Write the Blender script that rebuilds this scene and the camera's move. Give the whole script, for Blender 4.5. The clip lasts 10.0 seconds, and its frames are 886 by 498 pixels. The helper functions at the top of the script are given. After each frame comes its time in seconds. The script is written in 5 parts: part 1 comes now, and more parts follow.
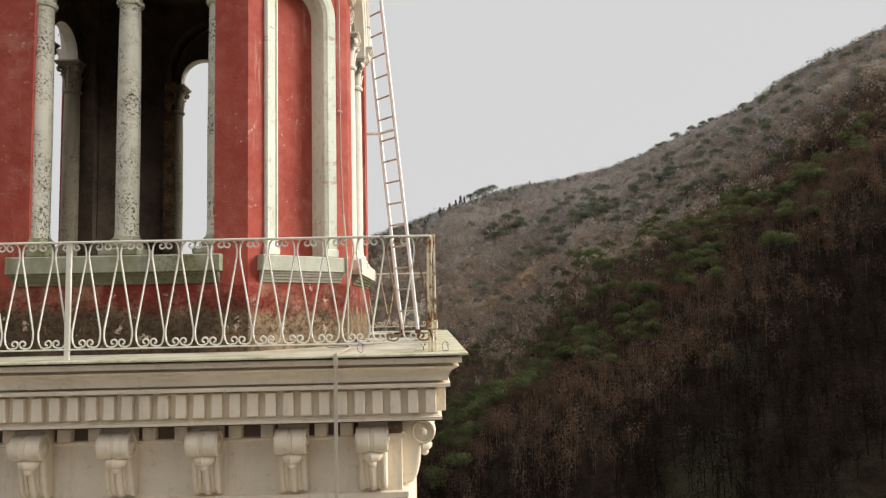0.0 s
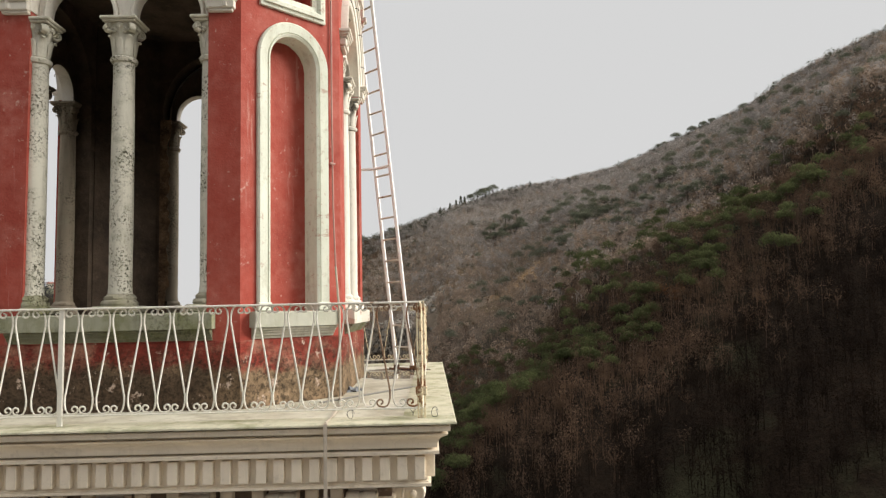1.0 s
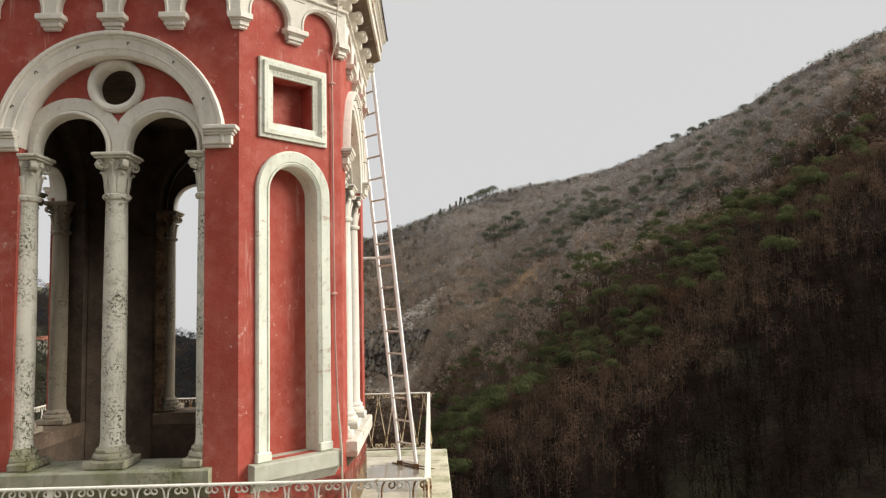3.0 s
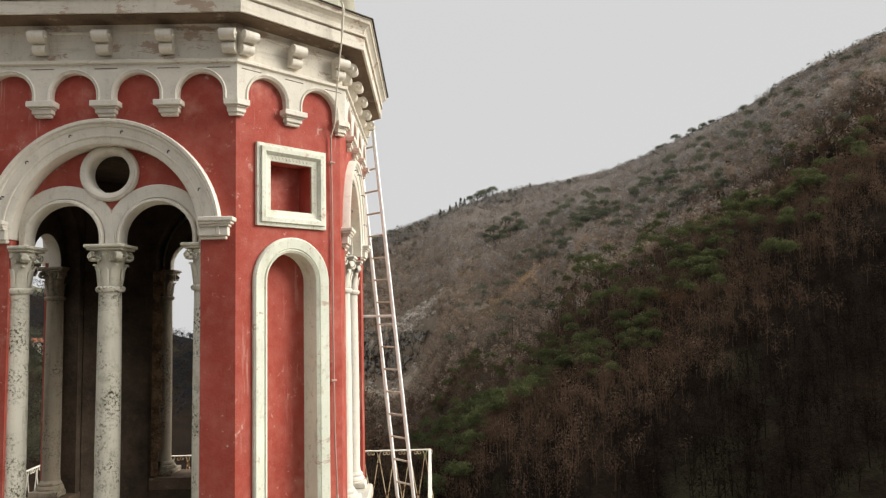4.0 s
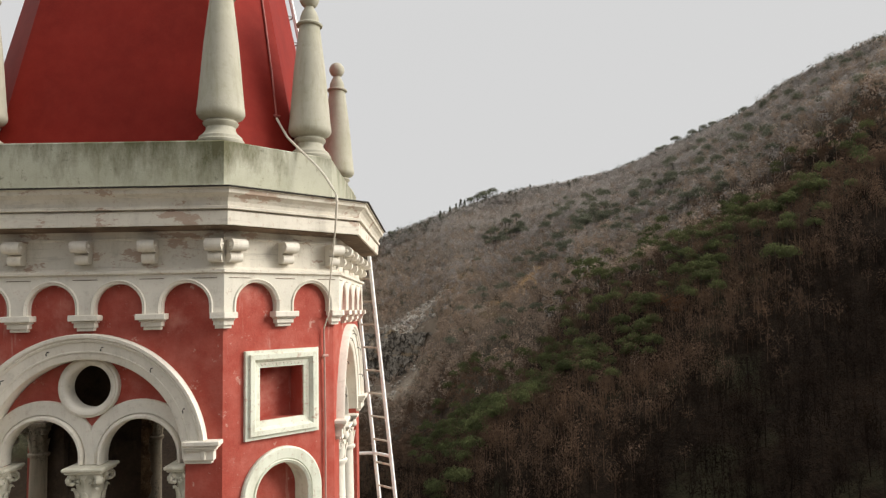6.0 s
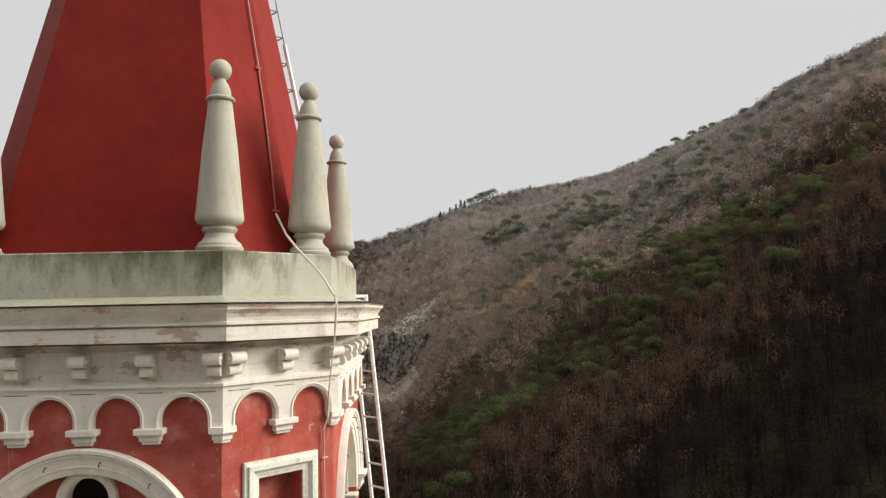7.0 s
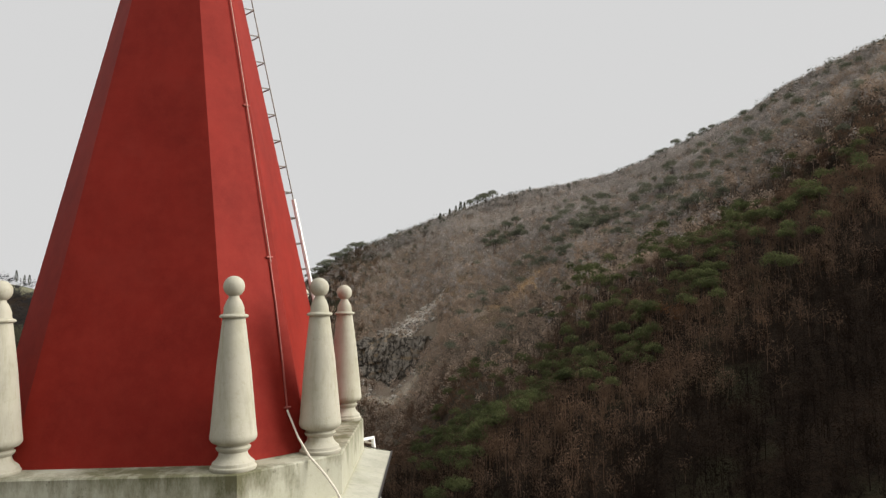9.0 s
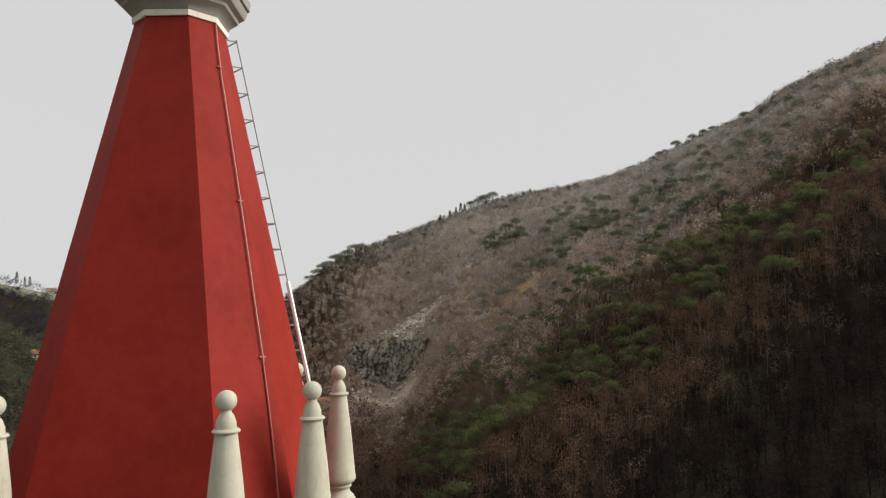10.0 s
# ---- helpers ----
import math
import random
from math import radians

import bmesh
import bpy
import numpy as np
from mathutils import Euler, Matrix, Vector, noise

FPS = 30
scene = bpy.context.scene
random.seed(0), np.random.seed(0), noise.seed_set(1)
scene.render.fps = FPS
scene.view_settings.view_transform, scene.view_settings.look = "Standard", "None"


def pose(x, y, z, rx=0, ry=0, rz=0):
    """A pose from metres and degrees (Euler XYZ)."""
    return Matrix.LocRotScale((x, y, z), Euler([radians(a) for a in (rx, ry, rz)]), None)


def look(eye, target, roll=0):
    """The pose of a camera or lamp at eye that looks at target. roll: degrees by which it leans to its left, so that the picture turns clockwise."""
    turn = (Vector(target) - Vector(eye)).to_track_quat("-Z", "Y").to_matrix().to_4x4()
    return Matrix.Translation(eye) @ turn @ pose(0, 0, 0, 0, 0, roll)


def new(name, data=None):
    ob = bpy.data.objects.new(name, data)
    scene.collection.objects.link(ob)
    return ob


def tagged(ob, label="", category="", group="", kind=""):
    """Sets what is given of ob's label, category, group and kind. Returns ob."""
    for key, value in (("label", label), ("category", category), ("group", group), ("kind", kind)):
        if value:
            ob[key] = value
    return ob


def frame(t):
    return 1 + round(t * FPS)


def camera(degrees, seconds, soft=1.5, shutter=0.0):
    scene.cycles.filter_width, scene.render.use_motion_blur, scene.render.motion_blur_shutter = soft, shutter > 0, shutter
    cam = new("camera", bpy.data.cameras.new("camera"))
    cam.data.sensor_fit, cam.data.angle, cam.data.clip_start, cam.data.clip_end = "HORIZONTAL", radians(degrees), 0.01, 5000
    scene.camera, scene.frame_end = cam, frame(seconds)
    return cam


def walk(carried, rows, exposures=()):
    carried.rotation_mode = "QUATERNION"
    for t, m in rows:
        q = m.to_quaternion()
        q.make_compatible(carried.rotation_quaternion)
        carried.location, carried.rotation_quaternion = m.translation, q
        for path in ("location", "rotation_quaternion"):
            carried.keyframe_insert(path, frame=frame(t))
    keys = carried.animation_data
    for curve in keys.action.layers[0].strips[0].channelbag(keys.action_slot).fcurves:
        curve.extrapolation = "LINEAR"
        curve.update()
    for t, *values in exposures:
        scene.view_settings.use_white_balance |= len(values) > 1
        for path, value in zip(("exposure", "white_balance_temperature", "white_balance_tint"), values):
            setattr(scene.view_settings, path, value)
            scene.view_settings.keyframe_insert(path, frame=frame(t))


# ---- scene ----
cam = camera(63.98, 10.0, soft=1.3)
walk(cam, [
    (0, pose(2.754, -8.275, 0.335, 94.92, 1.22, -1.07)),
    (0.5, pose(2.785, -8.316, 0.575, 94.92, 1.22, -1.05)),
    (1, pose(2.849, -8.369, 0.847, 94.91, 1.21, -1.04)),
    (1.5, pose(2.874, -8.396, 1.132, 94.90, 1.22, -1.04)),
    (2, pose(2.843, -8.343, 1.496, 94.88, 1.21, -1.04)),
    (2.5, pose(2.824, -8.266, 1.811, 94.89, 1.23, -1.04)),
    (4, pose(2.815, -8.091, 2.995, 94.91, 1.26, -1.04)),
    (4.5, pose(2.864, -8.045, 3.424, 94.90, 1.27, -1.05)),
    (5, pose(2.852, -7.958, 3.924, 94.92, 1.27, -1.04)),
    (5.5, pose(2.858, -7.907, 4.389, 94.90, 1.22, -1.05)),
    (7, pose(2.885, -7.954, 5.784, 94.91, 1.21, -1.05)),
    (7.5, pose(2.886, -7.983, 6.250, 94.92, 1.20, -1.06)),
    (8, pose(2.868, -8.078, 6.727, 94.90, 1.20, -1.06)),
    (8.5, pose(2.853, -8.175, 7.208, 94.92, 1.18, -1.06)),
    (9, pose(2.834, -8.246, 7.713, 94.90, 1.17, -1.07)),
    (9.5, pose(2.869, -8.357, 8.237, 94.92, 1.17, -1.06)),
    (10, pose(2.935, -8.363, 8.748, 94.96, 1.19, -1.05)),
])

# ---- sky and light: a bright overcast day, the soft sun to the right and a little behind the tower ----
SUN_EL, SUN_AZ = 27.0, 89.0        # degrees above the horizon; from +y towards +x
world = bpy.data.worlds.new("overcast_sky")
scene.world = world
world.use_nodes = True
wn, wl = world.node_tree.nodes, world.node_tree.links
bg = wn["Background"]
sky = wn.new("ShaderNodeTexSky")
sky.sky_type, sky.sun_disc = 'NISHITA', False
sky.sun_elevation, sky.sun_rotation = radians(SUN_EL), radians(SUN_AZ)
grey = wn.new("ShaderNodeHueSaturation")
grey.inputs["Saturation"].default_value, grey.inputs["Value"].default_value = 0.15, 0.1
coord = wn.new("ShaderNodeTexCoord")
split = wn.new("ShaderNodeSeparateXYZ")
rise = wn.new("ShaderNodeMapRange")
rise.interpolation_type = 'SMOOTHSTEP'
for key, value in (("From Min", 0.38), ("From Max", 1.0), ("To Min", 0.0), ("To Max", 1.0)):
    rise.inputs[key].default_value = value
cloud = wn.new("ShaderNodeMix")
cloud.data_type = 'RGBA'
cloud.inputs[6].default_value = (0.684, 0.683, 0.683, 1)
cloud.inputs[7].default_value = (1.42, 1.417, 1.41, 1)
veil = wn.new("ShaderNodeMix")
veil.data_type = 'RGBA'
veil.inputs[0].default_value = 0.96
wl.new(coord.outputs["Generated"], split.inputs[0])
wl.new(split.outputs["Z"], rise.inputs["Value"])
wl.new(rise.outputs[0], cloud.inputs[0])
wl.new(sky.outputs[0], grey.inputs["Color"])
wl.new(grey.outputs[0], veil.inputs[6])
wl.new(cloud.outputs[2], veil.inputs[7])
wl.new(veil.outputs[2], bg.inputs["Color"])
bg.inputs["Strength"].default_value = 1.0

sun = new("sun", bpy.data.lights.new("sun", 'SUN'))
sun.data.energy, sun.data.angle, sun.data.color = 5.0, radians(34), (1.0, 0.955, 0.88)
se, sa = radians(SUN_EL), radians(SUN_AZ)
sun.matrix_world = look((60 * math.sin(sa) * math.cos(se), 60 * math.cos(sa) * math.cos(se), 60 * math.sin(se)), (0, 0, 0))


# ---- materials ----
class Mat:
    """A node material under construction."""

    def __init__(self, name, rough=0.8, metal=0.0, gloss=0.12):
        self.m = bpy.data.materials.new(name)
        self.m.use_nodes = True
        self.n, self.l = self.m.node_tree.nodes, self.m.node_tree.links
        self.b = self.n["Principled BSDF"]
        self.b.inputs["Roughness"].default_value = rough
        self.b.inputs["Metallic"].default_value = metal
        self.b.inputs["Specular IOR Level"].default_value = gloss
        self.pos = self.n.new("ShaderNodeNewGeometry").outputs["Position"]

    def scaled(self, s):
        v = self.n.new("ShaderNodeVectorMath")
        v.operation = 'MULTIPLY'
        v.inputs[1].default_value = s if isinstance(s, tuple) else (s, s, s)
        self.l.new(self.pos, v.inputs[0])
        return v.outputs[0]

    def noise(self, scale, detail=5.0, rough=0.6, stretch=None, lo=0.35, hi=0.65):
        t = self.n.new("ShaderNodeTexNoise")
        t.inputs["Scale"].default_value, t.inputs["Detail"].default_value = scale, detail
        t.inputs["Roughness"].default_value = rough
        self.l.new(self.scaled(stretch) if stretch else self.pos, t.inputs["Vector"])
        return self.ramp(t.outputs["Fac"], lo, hi)

    def ramp(self, x, lo, hi, a=0.0, b=1.0):
        r = self.n.new("ShaderNodeMapRange")
        r.inputs["From Min"].default_value, r.inputs["From Max"].default_value = lo, hi
        r.inputs["To Min"].default_value, r.inputs["To Max"].default_value = a, b
        self.l.new(x, r.inputs["Value"])
        return r.outputs[0]

    def axis(self, k):
        s = self.n.new("ShaderNodeSeparateXYZ")
        self.l.new(self.pos, s.inputs[0])
        return s.outputs[k]

    def math(self, op, a, b):
        m = self.n.new("ShaderNodeMath")
        m.operation = op
        for i, v in enumerate((a, b)):
            if isinstance(v, (int, float)):
                m.inputs[i].default_value = v
            else:
                self.l.new(v, m.inputs[i])
        return m.outputs[0]

    def mix(self, fac, a, b, amount=1.0):
        m = self.n.new("ShaderNodeMix")
        m.data_type = 'RGBA'
        if amount != 1.0 and not isinstance(fac, (int, float)):
            fac = self.math('MULTIPLY', fac, amount)
        for i, v in ((0, fac), (6, a), (7, b)):
            if isinstance(v, (int, float)):
                m.inputs[i].default_value = v
            elif isinstance(v, tuple):
                m.inputs[i].default_value = (*v, 1)
            else:
                self.l.new(v, m.inputs[i])
        return m.outputs[2]

    def random(self, island=False):
        if island:
            return self.n.new("ShaderNodeNewGeometry").outputs["Random Per Island"]
        return self.n.new("ShaderNodeObjectInfo").outputs["Random"]

    def color(self, c):
        if isinstance(c, tuple):
            self.b.inputs["Base Color"].default_value = (*c, 1)
        else:
            self.l.new(c, self.b.inputs["Base Color"])
        return self

    def rough(self, x):
        self.l.new(x, self.b.inputs["Roughness"])
        return self

    def bump(self, h, strength=0.3, dist=0.01):
        b = self.n.new("ShaderNodeBump")
        b.inputs["Strength"].default_value, b.inputs["Distance"].default_value = strength, dist
        self.l.new(h, b.inputs["Height"])
        self.l.new(b.outputs[0], self.b.inputs["Normal"])
        return self


def red_plaster(name, base, worn, chips=0.645, dirt=0.35, bloom=0.45, relief=0.35, sheen=0.6, gloss=0.075):
    m = Mat(name, sheen, gloss=gloss)
    c = m.mix(m.noise(1.3, 6, lo=0.3, hi=0.7), base, tuple(v * 0.68 for v in base))
    c = m.mix(m.noise(7, 5, lo=0.4, hi=0.75), c, worn, 0.45)
    c = m.mix(m.noise(2.2, 6, 0.7, stretch=(2.2, 2.2, 0.25), lo=0.5, hi=0.8), c, tuple(v * 0.4 for v in base), dirt)
    c = m.mix(m.noise(1.9, 8, 0.7, lo=0.55, hi=0.75), c, tuple(0.5 * v + 0.5 * w for v, w in zip(worn, (0.55, 0.30, 0.24))), bloom)
    if chips < 0.8:                                       # pale scrapes and runs of old whitewash
        c = m.mix(m.noise(2.6, 8, 0.75, stretch=(3.5, 3.5, 0.22), lo=0.60, hi=0.68), c, (0.56, 0.36, 0.30), 0.55)
    c = m.mix(m.noise(16, 6, 0.7, lo=chips + 0.03, hi=chips + 0.06), c, (0.52, 0.36, 0.29), 0.7)
    c = m.mix(m.noise(5.5, 7, 0.75, lo=chips, hi=chips + 0.06), c, (0.55, 0.40, 0.33), 0.8)
    c = m.mix(m.noise(60, 3, lo=0.3, hi=0.7), c, tuple(v * 1.25 for v in base), 0.25)
    return m.color(c).bump(m.noise(45, 5, lo=0.2, hi=0.8), relief, 0.006).m


def cream_stone(name, base=(0.78, 0.73, 0.635), grime=(0.24, 0.21, 0.16), streak=0.35, peel=0.0, lines=0.0, moss=0.0, specks=0.0, chips=0.0, flake=0.60, rim=None, wet=0.0):
    m = Mat(name, wet or 0.75, gloss=0.5 if wet else 0.12)
    c = m.mix(m.noise(1.7, 5, lo=0.3, hi=0.7), base, tuple(v * 0.82 for v in base))
    c = m.mix(m.noise(3.0, 6, 0.7, stretch=(3, 3, 0.35), lo=0.52, hi=0.82), c, grime, streak)
    c = m.mix(m.noise(14, 6, 0.7, lo=0.56, hi=0.8), c, grime, 0.4)
    if lines:
        c = m.mix(m.noise(3.0, 7, 0.7, stretch=(0.5, 0.5, 7.0), lo=0.56, hi=0.74), c, (0.16, 0.13, 0.095), lines)
    if peel:
        c = m.mix(m.noise(2.6, 8, 0.7, stretch=(1, 1, 2.2), lo=flake, hi=flake + 0.025), c, (0.44, 0.325, 0.25), peel)
    if chips:
        c = m.mix(m.noise(21, 8, 0.8, lo=0.575, hi=0.625), c, (0.40, 0.22, 0.15), chips)
        c = m.mix(m.noise(6, 7, 0.75, stretch=(1, 1, 0.5), lo=0.56, hi=0.70), c, (0.34, 0.31, 0.22), chips)
    if rim:                                               # moss that creeps down from a wet top edge
        creep = m.math('ADD', m.ramp(m.axis("Z"), rim[0], rim[1], 0.0, 0.22), m.math('MULTIPLY', m.noise(2.4, 8, 0.72, stretch=(1.3, 1.3, 0.45), lo=0, hi=1), 0.9))
        creep = m.math('ADD', creep, m.math('MULTIPLY', m.noise(0.75, 3, 0.5, lo=0.35, hi=0.65), 0.22))
        c = m.mix(m.ramp(creep, 0.64, 0.86), c, (0.075, 0.070, 0.026), 0.85)
        c = m.mix(m.noise(9, 7, 0.75, lo=0.60, hi=0.68), c, (0.06, 0.055, 0.03), 0.6)
    if moss:
        c = m.mix(m.noise(2.4, 7, 0.65, lo=0.47, hi=0.68), c, (0.15, 0.16, 0.055), moss)
        c = m.mix(m.noise(5.0, 7, 0.7, stretch=(1.5, 1.5, 0.5), lo=0.54, hi=0.72), c, (0.07, 0.065, 0.045), moss * 0.8)
    if specks:
        c = m.mix(m.noise(7, 6, 0.75, lo=0.52, hi=0.72), c, (0.36, 0.35, 0.26), specks)
        patch = m.math('MULTIPLY', m.noise(2.6, 6, 0.7, lo=0.45, hi=0.58), m.noise(44, 5, 0.7, lo=0.51, hi=0.565))
        c = m.mix(patch, c, (0.050, 0.046, 0.024), min(1.0, specks * 1.15))
        c = m.mix(m.noise(3.2, 6, 0.7, stretch=(4, 4, 0.3), lo=0.58, hi=0.74), c, (0.13, 0.13, 0.075), 0.6)
    return m.color(c).bump(m.noise(40, 5, lo=0.2, hi=0.8), 0.3, 0.004).m


RED = red_plaster("red_plaster", (0.375, 0.074, 0.053), (0.51, 0.19, 0.148), 0.62, bloom=0.72)
RED_SPIRE = red_plaster("red_spire_paint", (0.226, 0.0195, 0.0130), (0.252, 0.030, 0.020), 0.9, 0.2, 0.03, 0.06, sheen=0.62, gloss=0.07)
CREAM = cream_stone("cream_painted_stone", chips=0.25)
CREAM_PEEL = cream_stone("peeling_cream_paint", (0.70, 0.66, 0.565), streak=0.4, peel=0.9, chips=0.4)
NICHE_TRIM = cream_stone("greenish_peeling_paint", (0.715, 0.73, 0.615), (0.30, 0.27, 0.17), 0.5, peel=0.8, chips=0.6, flake=0.61)
CAPITAL = cream_stone("carved_cream_stone", (0.68, 0.645, 0.54), (0.22, 0.19, 0.10), 0.7, moss=0.3)
PARAPET = cream_stone("mossy_parapet_plaster", (0.43, 0.42, 0.335), (0.17, 0.16, 0.085), 0.4, moss=0.16, rim=(5.95, 6.34))
LEDGE = cream_stone("wet_ledge_cement", (0.46, 0.445, 0.335), (0.17, 0.165, 0.09), 0.5, moss=0.25, wet=0.16)
CORNICE = cream_stone("weathered_cornice_paint", (0.74, 0.69, 0.59), streak=0.32, peel=0.9, lines=0.5, chips=0.4, flake=0.572)
DAMP_SILL = cream_stone("mossy_sill_stone", (0.36, 0.355, 0.265), (0.15, 0.14, 0.07), 0.7, moss=0.9, specks=0.45)
BASE_STONE = cream_stone("dirty_base_stone", (0.38, 0.35, 0.265), (0.09, 0.07, 0.04), 0.9, moss=0.85, specks=1.0)
# mossy stone, darkened to carry the shade under the sill
DARK_SILL = cream_stone("shaded_mossy_moulding", (0.22, 0.215, 0.155), (0.07, 0.065, 0.035), 0.7, moss=0.8, specks=0.5)
GREY_SILL = cream_stone("grey_green_stone", (0.47, 0.465, 0.385), moss=0.28)
GREY_MOULD = cream_stone("grey_moulding_stone", (0.45, 0.43, 0.36), (0.12, 0.11, 0.08), 0.6, moss=0.4)
SHAFT = cream_stone("lichened_stone", (0.68, 0.645, 0.54), streak=0.7, specks=0.85)
# brown-stained stone whose colour also carries the room's shade
SHADE_STONE = cream_stone("shaded_column_stone", (0.37, 0.31, 0.235), (0.12, 0.085, 0.05), 0.8, specks=0.6)
BALCONY = cream_stone("balcony_stone", (0.87, 0.765, 0.61), (0.24, 0.19, 0.13), 0.38, chips=0.10)
SLAB = cream_stone("stained_slab_stone", (0.60, 0.565, 0.42), (0.20, 0.165, 0.07), 0.6, moss=0.75, chips=0.35)
FINIAL = cream_stone("finial_stone", (0.46, 0.437, 0.355), (0.20, 0.185, 0.10), 0.65, moss=0.22)


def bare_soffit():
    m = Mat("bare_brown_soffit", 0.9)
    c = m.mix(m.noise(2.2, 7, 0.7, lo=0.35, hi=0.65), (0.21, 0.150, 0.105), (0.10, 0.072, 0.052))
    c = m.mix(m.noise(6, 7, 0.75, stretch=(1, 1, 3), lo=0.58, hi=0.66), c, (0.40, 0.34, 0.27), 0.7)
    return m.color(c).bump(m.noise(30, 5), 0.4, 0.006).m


def skirt_plaster():
    m = Mat("mouldy_red_plaster", 0.9)
    c = m.mix(m.noise(3, 6, lo=0.3, hi=0.7), (0.30, 0.052, 0.037), (0.19, 0.038, 0.028))
    low = m.ramp(m.axis("Z"), 0.50, 0.12)
    grow = m.math('ADD', m.math('MULTIPLY', low, 0.75), m.math('MULTIPLY', m.noise(3.5, 8, 0.7, lo=0.2, hi=0.8), 0.72))
    grow = m.math('SUBTRACT', grow, m.ramp(m.axis("X"), 0.7, 2.1, 0.0, 0.12))   # mould thins out towards +x
    c = m.mix(m.noise(2.2, 7, 0.7, lo=0.47, hi=0.60), c, (0.42, 0.235, 0.165), 0.7)
    c = m.mix(m.ramp(grow, 0.50, 0.68), c, m.mix(m.noise(1.6, 6, 0.7, lo=0.42, hi=0.62), (0.19, 0.132, 0.08), (0.36, 0.25, 0.155)))
    damp = m.math('MULTIPLY', m.ramp(m.axis("X"), 1.35, 0.75), m.ramp(m.math('ADD', m.axis("Z"), m.math('MULTIPLY', m.noise(3.0, 7, 0.7, lo=0, hi=1), 0.30)), 0.62, 0.46))
    c = m.mix(damp, c, (0.055, 0.036, 0.026), 0.8)    # black mould low down, fading out towards +x
    c = m.mix(m.math('MULTIPLY', m.noise(4, 6, 0.7, lo=0.45, hi=0.65), m.ramp(m.axis("Z"), 0.62, 0.40, 0.25, 1.0)), c, (0.045, 0.034, 0.022), 0.7)
    c = m.mix(m.math('MULTIPLY', m.noise(24, 8, 0.8, lo=0.47, hi=0.58), m.ramp(m.axis("Z"), 0.62, 0.40, 0.3, 1.0)), c, (0.022, 0.017, 0.011), 0.8)
    c = m.mix(m.noise(7, 7, 0.75, lo=0.61, hi=0.65), c, (0.58, 0.45, 0.37), 0.85)
    return m.color(c).bump(m.noise(24, 6, lo=0.2, hi=0.8), 0.6, 0.01).m


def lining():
    m = Mat("bare_brown_plaster", 0.95)
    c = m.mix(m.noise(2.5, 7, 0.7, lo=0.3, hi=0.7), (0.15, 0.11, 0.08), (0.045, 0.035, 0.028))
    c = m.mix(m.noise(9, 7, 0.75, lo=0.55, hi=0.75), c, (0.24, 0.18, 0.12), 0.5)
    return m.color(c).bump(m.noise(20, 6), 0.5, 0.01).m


def painted_iron(name, paint, rust_from):
    m = Mat(name, 0.55, gloss=0.4)
    c = m.mix(m.noise(30, 4, lo=0.3, hi=0.7), paint, tuple(v * 0.85 for v in paint))
    c = m.mix(m.noise(9, 7, 0.75, lo=rust_from, hi=rust_from + 0.08), c, (0.24, 0.10, 0.035))
    return m.color(c).bump(m.noise(70, 4), 0.3, 0.002).m


def wet_floor():
    m = Mat("damp_cement_floor", 0.6, gloss=0.5)
    c = m.mix(m.noise(1.6, 6, lo=0.3, hi=0.7), (0.66, 0.62, 0.50), (0.50, 0.46, 0.355))
    c = m.mix(m.noise(4, 7, 0.7, lo=0.55, hi=0.75), c, (0.17, 0.16, 0.085), 0.7)
    c = m.mix(m.noise(1.3, 7, 0.7, lo=0.46, hi=0.60), c, (0.33, 0.285, 0.20), 0.75)      # dried mud
    c = m.mix(m.noise(9, 7, 0.75, lo=0.56, hi=0.64), c, (0.22, 0.185, 0.13), 0.5)
    v = m.n.new("ShaderNodeMapping")                      # a puddle lies round the ladder's feet
    v.vector_type = 'TEXTURE'
    v.inputs["Location"].default_value, v.inputs["Scale"].default_value = (2.35, 1.35, 0), (0.62, 0.95, 100)
    m.l.new(m.pos, v.inputs["Vector"])
    n = m.n.new("ShaderNodeVectorMath")
    n.operation = 'LENGTH'
    m.l.new(v.outputs[0], n.inputs[0])
    reach = m.math('ADD', n.outputs["Value"], m.math('MULTIPLY', m.noise(1.7, 5, 0.6, lo=0.0, hi=1.0), 0.9))
    pool = m.ramp(reach, 1.42, 1.32)
    # the pool's brown also carries the dark hill it mirrors
    c = m.mix(pool, c, (0.24, 0.20, 0.15), 0.85)
    m.rough(m.ramp(pool, 0, 1, 0.6, 0.03))
    return m.color(c).m


def broken_plaster():
    m = Mat("broken_brown_plaster", 0.95)
    c = m.mix(m.noise(6, 7, 0.75, lo=0.4, hi=0.6), (0.30, 0.19, 0.11), (0.10, 0.065, 0.042))
    return m.color(m.mix(m.noise(22, 6, 0.75, lo=0.55, hi=0.65), c, (0.42, 0.31, 0.20), 0.6)).bump(m.noise(28, 6), 0.8, 0.012).m


SKIRT, LINING, FLOOR, SOFFIT, BROKEN = skirt_plaster(), lining(), wet_floor(), bare_soffit(), broken_plaster()
IRON = painted_iron("white_painted_iron", (0.84, 0.80, 0.70), 0.62)
RUST = painted_iron("rust", (0.10, 0.055, 0.032), 0.5)
BROWN_BAR = painted_iron("brown_rusted_bar", (0.27, 0.17, 0.105), 0.5)
RUSTY = painted_iron("rusty_painted_iron", (0.80, 0.69, 0.47), 0.495)
LADDER = painted_iron("white_ladder_paint", (0.95, 0.945, 0.92), 0.72)
# darker than the stiles: the rungs' shadowed undersides put into the paint
RUNG = painted_iron("shaded_rung_paint", (0.62, 0.56, 0.47), 0.55)
CABLE = painted_iron("grey_strip_metal", (0.68, 0.62, 0.52), 0.72)
